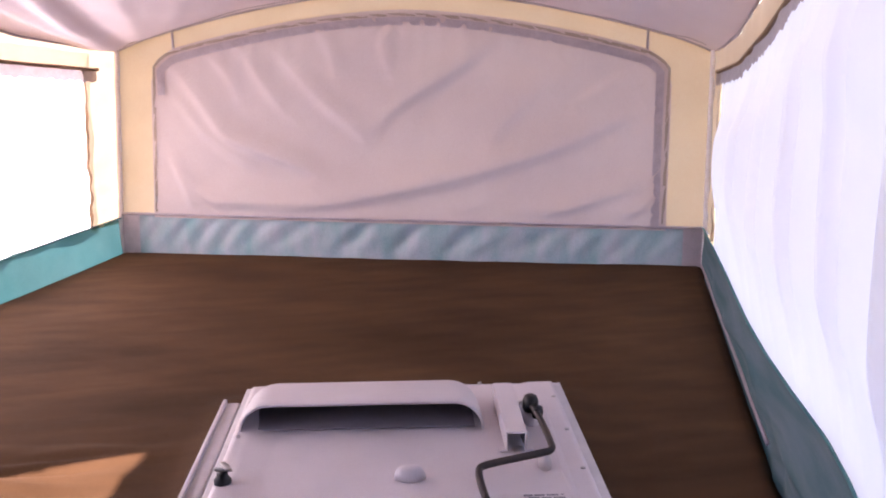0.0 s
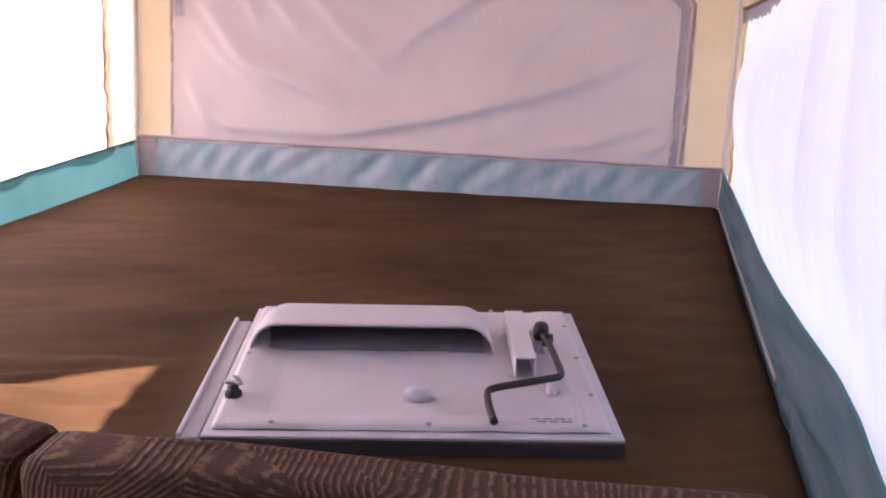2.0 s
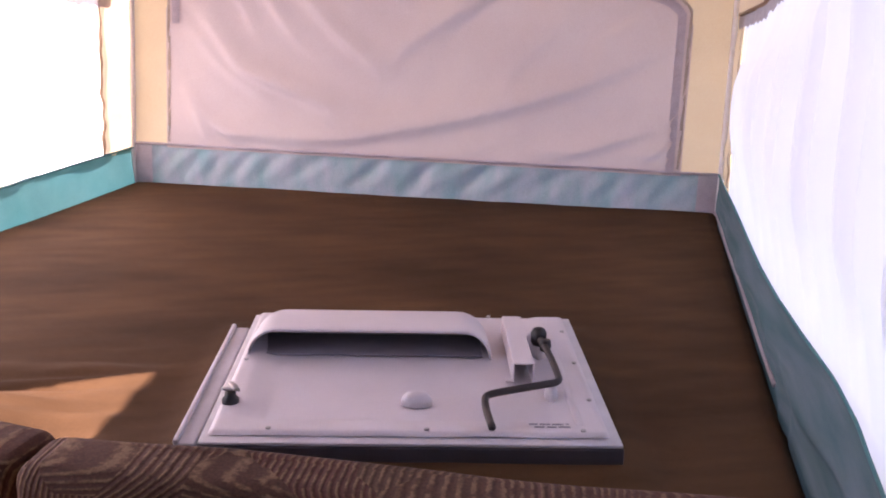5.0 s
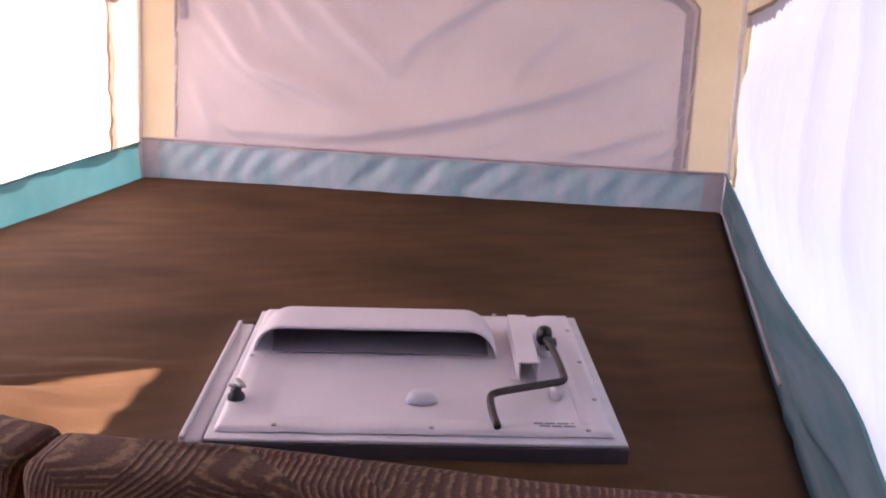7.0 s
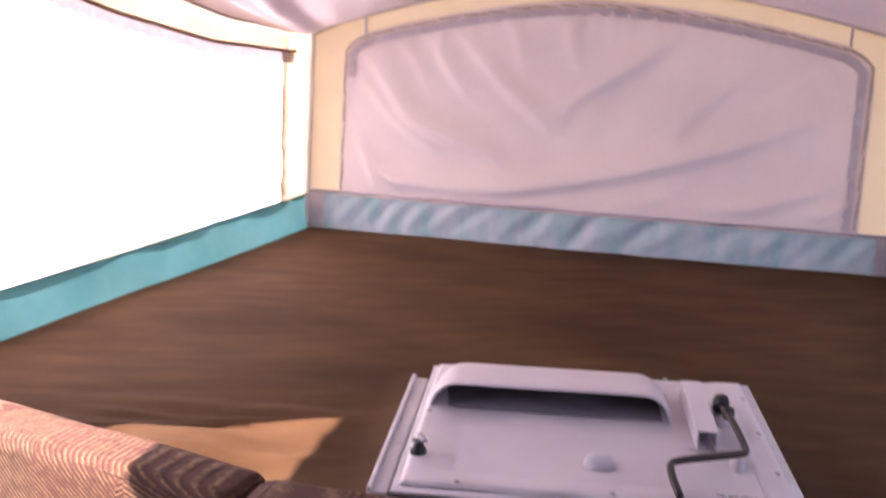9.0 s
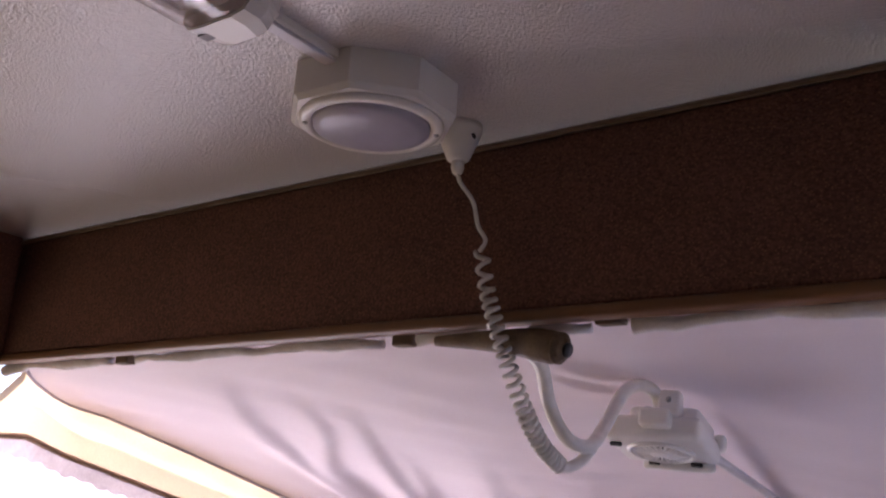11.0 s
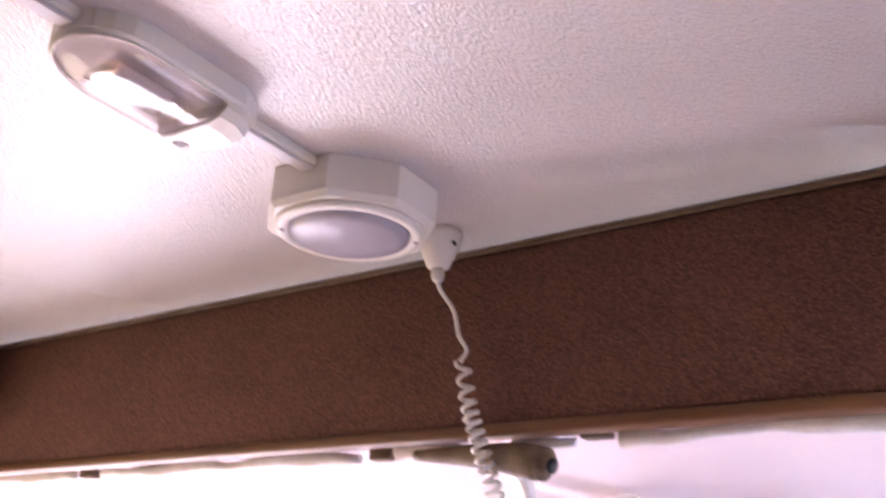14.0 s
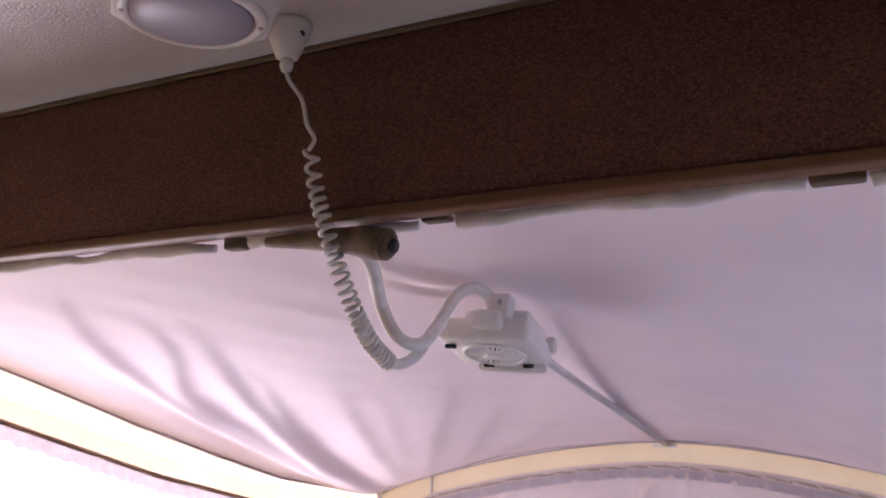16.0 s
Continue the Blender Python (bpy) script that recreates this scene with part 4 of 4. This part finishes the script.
def coil(line, r0, r1, turns, wire):
    pts, side = [], None
    n = len(line)
    for i, q in enumerate(line):
        d = (line[min(i + 1, n - 1)] - line[max(i - 1, 0)]).normalized()
        side = d.orthogonal().normalized() if side is None else (side - d * side.dot(d)).normalized()
        k = i / (n - 1)
        a = 2 * math.pi * turns * (k * 0.45 + 0.55 * k * k)
        r = r0 + (r1 - r0) * min(1, k * 1.3)
        pts.append(q + r * (math.cos(a) * side + math.sin(a) * d.cross(side)))
    return tube(pts, wire, 6)


part("coil", coil(spine, 0.0072, 0.0088, 27, 0.0027), CORD, cord)
part("tail", tube(smooth_line([(0.170, 1.24, 1.716), (0.170, 1.265, 1.717), (0.175, 1.288, 1.727), (0.180, 1.303, 1.742)], 8), 0.007, 10), CORD, cord)

# brown plug and white hose under the beam
sleeve = tagged(empty("rubber_sleeve"), "brown rubber sleeve tied under the beam", "sleeve")
part("tube", tube(smooth_line([(0.05, 1.15, 1.852), (0.11, 1.148, 1.849), (0.17, 1.144, 1.843), (0.205, 1.14, 1.836), (0.228, 1.138, 1.831)], 6), [0.006 + 0.0125 * min(1, k / 15) - (0.0018 * (k - 20) if k > 20 else 0) for k in range(25)], 16), GROMMET, sleeve)
part("end_ring", tube([(0.219, 1.139, 1.8335), (0.2225, 1.1386, 1.8325)], 0.0178, 16), GROMMET, sleeve)
# Solid black disc paints the dark of the sleeve's open end.
part("end_hole_dark", tube([(0.2295, 1.138, 1.8305), (0.2325, 1.1378, 1.8298)], 0.008, 14), BLACK, sleeve)
hose = tagged(empty("white_hose"), "white flexible hose hanging from the sleeve to the fan", "hose")
part("pipe", tube(smooth_line([(0.168, 1.165, 1.838), (0.165, 1.20, 1.825), (0.149, 1.25, 1.788), (0.168, 1.258, 1.750), (0.182, 1.29, 1.743), (0.176, 1.344, 1.772), (0.183, 1.384, 1.818), (0.194, 1.411, 1.832), (0.205, 1.436, 1.826), (0.208, 1.447, 1.806)], 8), 0.0085, 12), CORD, hose)

# fan on the ridge pole
pole = tagged(empty("ridge_pole"), "slim grey-white pole along the tent ridge", "pole")
part("bar", tube([(0.195, 1.434, 1.800), (0.19, 1.48, 1.796), (0.0, 3.185, 1.659)], 0.0085, 10), PALE_METAL, pole)
part("foot", boxed((-0.003, 3.183, 1.657), (0.07, 0.006, 0.010), 0.002), PALE_METAL, pole)
fan = tagged(empty("fan", pose(0.189, 1.495, 1.754, -10, 2, 8) @ Matrix.Diagonal((0.81, 0.9, 0.9, 1))), "small white clip-on fan hanging from the tent pole", "fan")


def housing():
    bm = boxed((0, 0, 0.018), (0.165, 0.155, 0.036), 0.012, 3)
    box(bm, (0.012, 0.012, 0.044), (0.12, 0.115, 0.03), 0.012, 3)
    return bm


part("housing", housing(), WHITE_PLASTIC, fan)
part("lip", boxed((0.012, 0.070, -0.004), (0.125, 0.018, 0.016), 0.006), WHITE_PLASTIC, fan)
grille = part("grille", lathe([(0.056, 0.001), (0.056, -0.005), (0.050, -0.0055), (0.048, -0.001), (0.048, 0.001)], 40), WHITE_PLASTIC, fan, "round slotted grille")
# Flat dark disc paints the shade between the slats; the housing is closed.
part("opening", lathe([(0.048, -0.0008), (0.048, -0.0014)], 40), GREY_TRIM, grille, "grey disc that paints the dark behind the slats")
for k in range(28):
    part("slat", boxed((0.031, 0, -0.003), (0.034, 0.0036, 0.003), 0, rot=Matrix()), WHITE_PLASTIC, grille, smooth=False).rotation_euler = (0, 0, 2 * math.pi * k / 28)
part("hub", lathe([(0.016, -0.001), (0.016, -0.005), (0.012, -0.006), (0.001, -0.0062)], 24), WHITE_PLASTIC, grille)
for x, y in ((-0.028, 0.060), (0.045, 0.060), (-0.064, -0.045)):
    part("clip_slot", boxed((x, y, -0.0035), (0.02, 0.008, 0.006), 0.002), BLACK, fan, "dark clip")
part("knob", boxed((0.012, -0.088, 0.026), (0.05, 0.03, 0.026), 0.006), WHITE_PLASTIC, fan)
part("mount", boxed((0.03, -0.07, 0.052), (0.036, 0.03, 0.04), 0.006), WHITE_PLASTIC, fan)
part("mount_screw", lathe([(0.005, 0), (0.004, 0.003), (0.001, 0.0032)], 10, pose(0.03, -0.0845, 0.056, 90, 0, 0)), CHROME, fan)
part("hook", boxed((0.082, 0.062, 0.032), (0.02, 0.022, 0.026), 0.006), WHITE_PLASTIC, fan)

# rolled flaps and toggles where the tent meets the beam
for x0, x1 in ((-0.92, -0.61), (-0.545, -0.05), (0.005, 0.12), (0.165, 0.24), (0.29, 0.645), (0.70, 0.93)):
    n = max(6, int((x1 - x0) * 40))
    pts = [(x0 + (x1 - x0) * k / n, 1.174 + 0.002 * math.sin(k * 1.3), 1.8615 + 0.002 * math.sin(k * 0.9 + x0 * 9) + 0.0012 * math.sin(k * 2.3) - 0.003 * (k in (0, n))) for k in range(n + 1)]
    rs = [0.0078 + 0.0022 * math.sin(k * 0.7 + x0 * 5) for k in range(n + 1)]
    tagged(part("rolled_flap", tube(pts, rs, 10), FLAP), "rolled white fabric flap under the beam edge", "tent flap", group="flaps under the beam")
for x, w, h in ((-0.578, 0.032, 0.017), (-0.018, 0.030, 0.018), (0.263, 0.034, 0.009), (0.672, 0.048, 0.012)):
    tagged(part("wood_toggle", boxed((x, 1.176, 1.8715 - h / 2), (w, 0.018, h), 0.003), TOGGLE), "small wooden toggle block under the beam", "toggle", group="toggles under the beam")
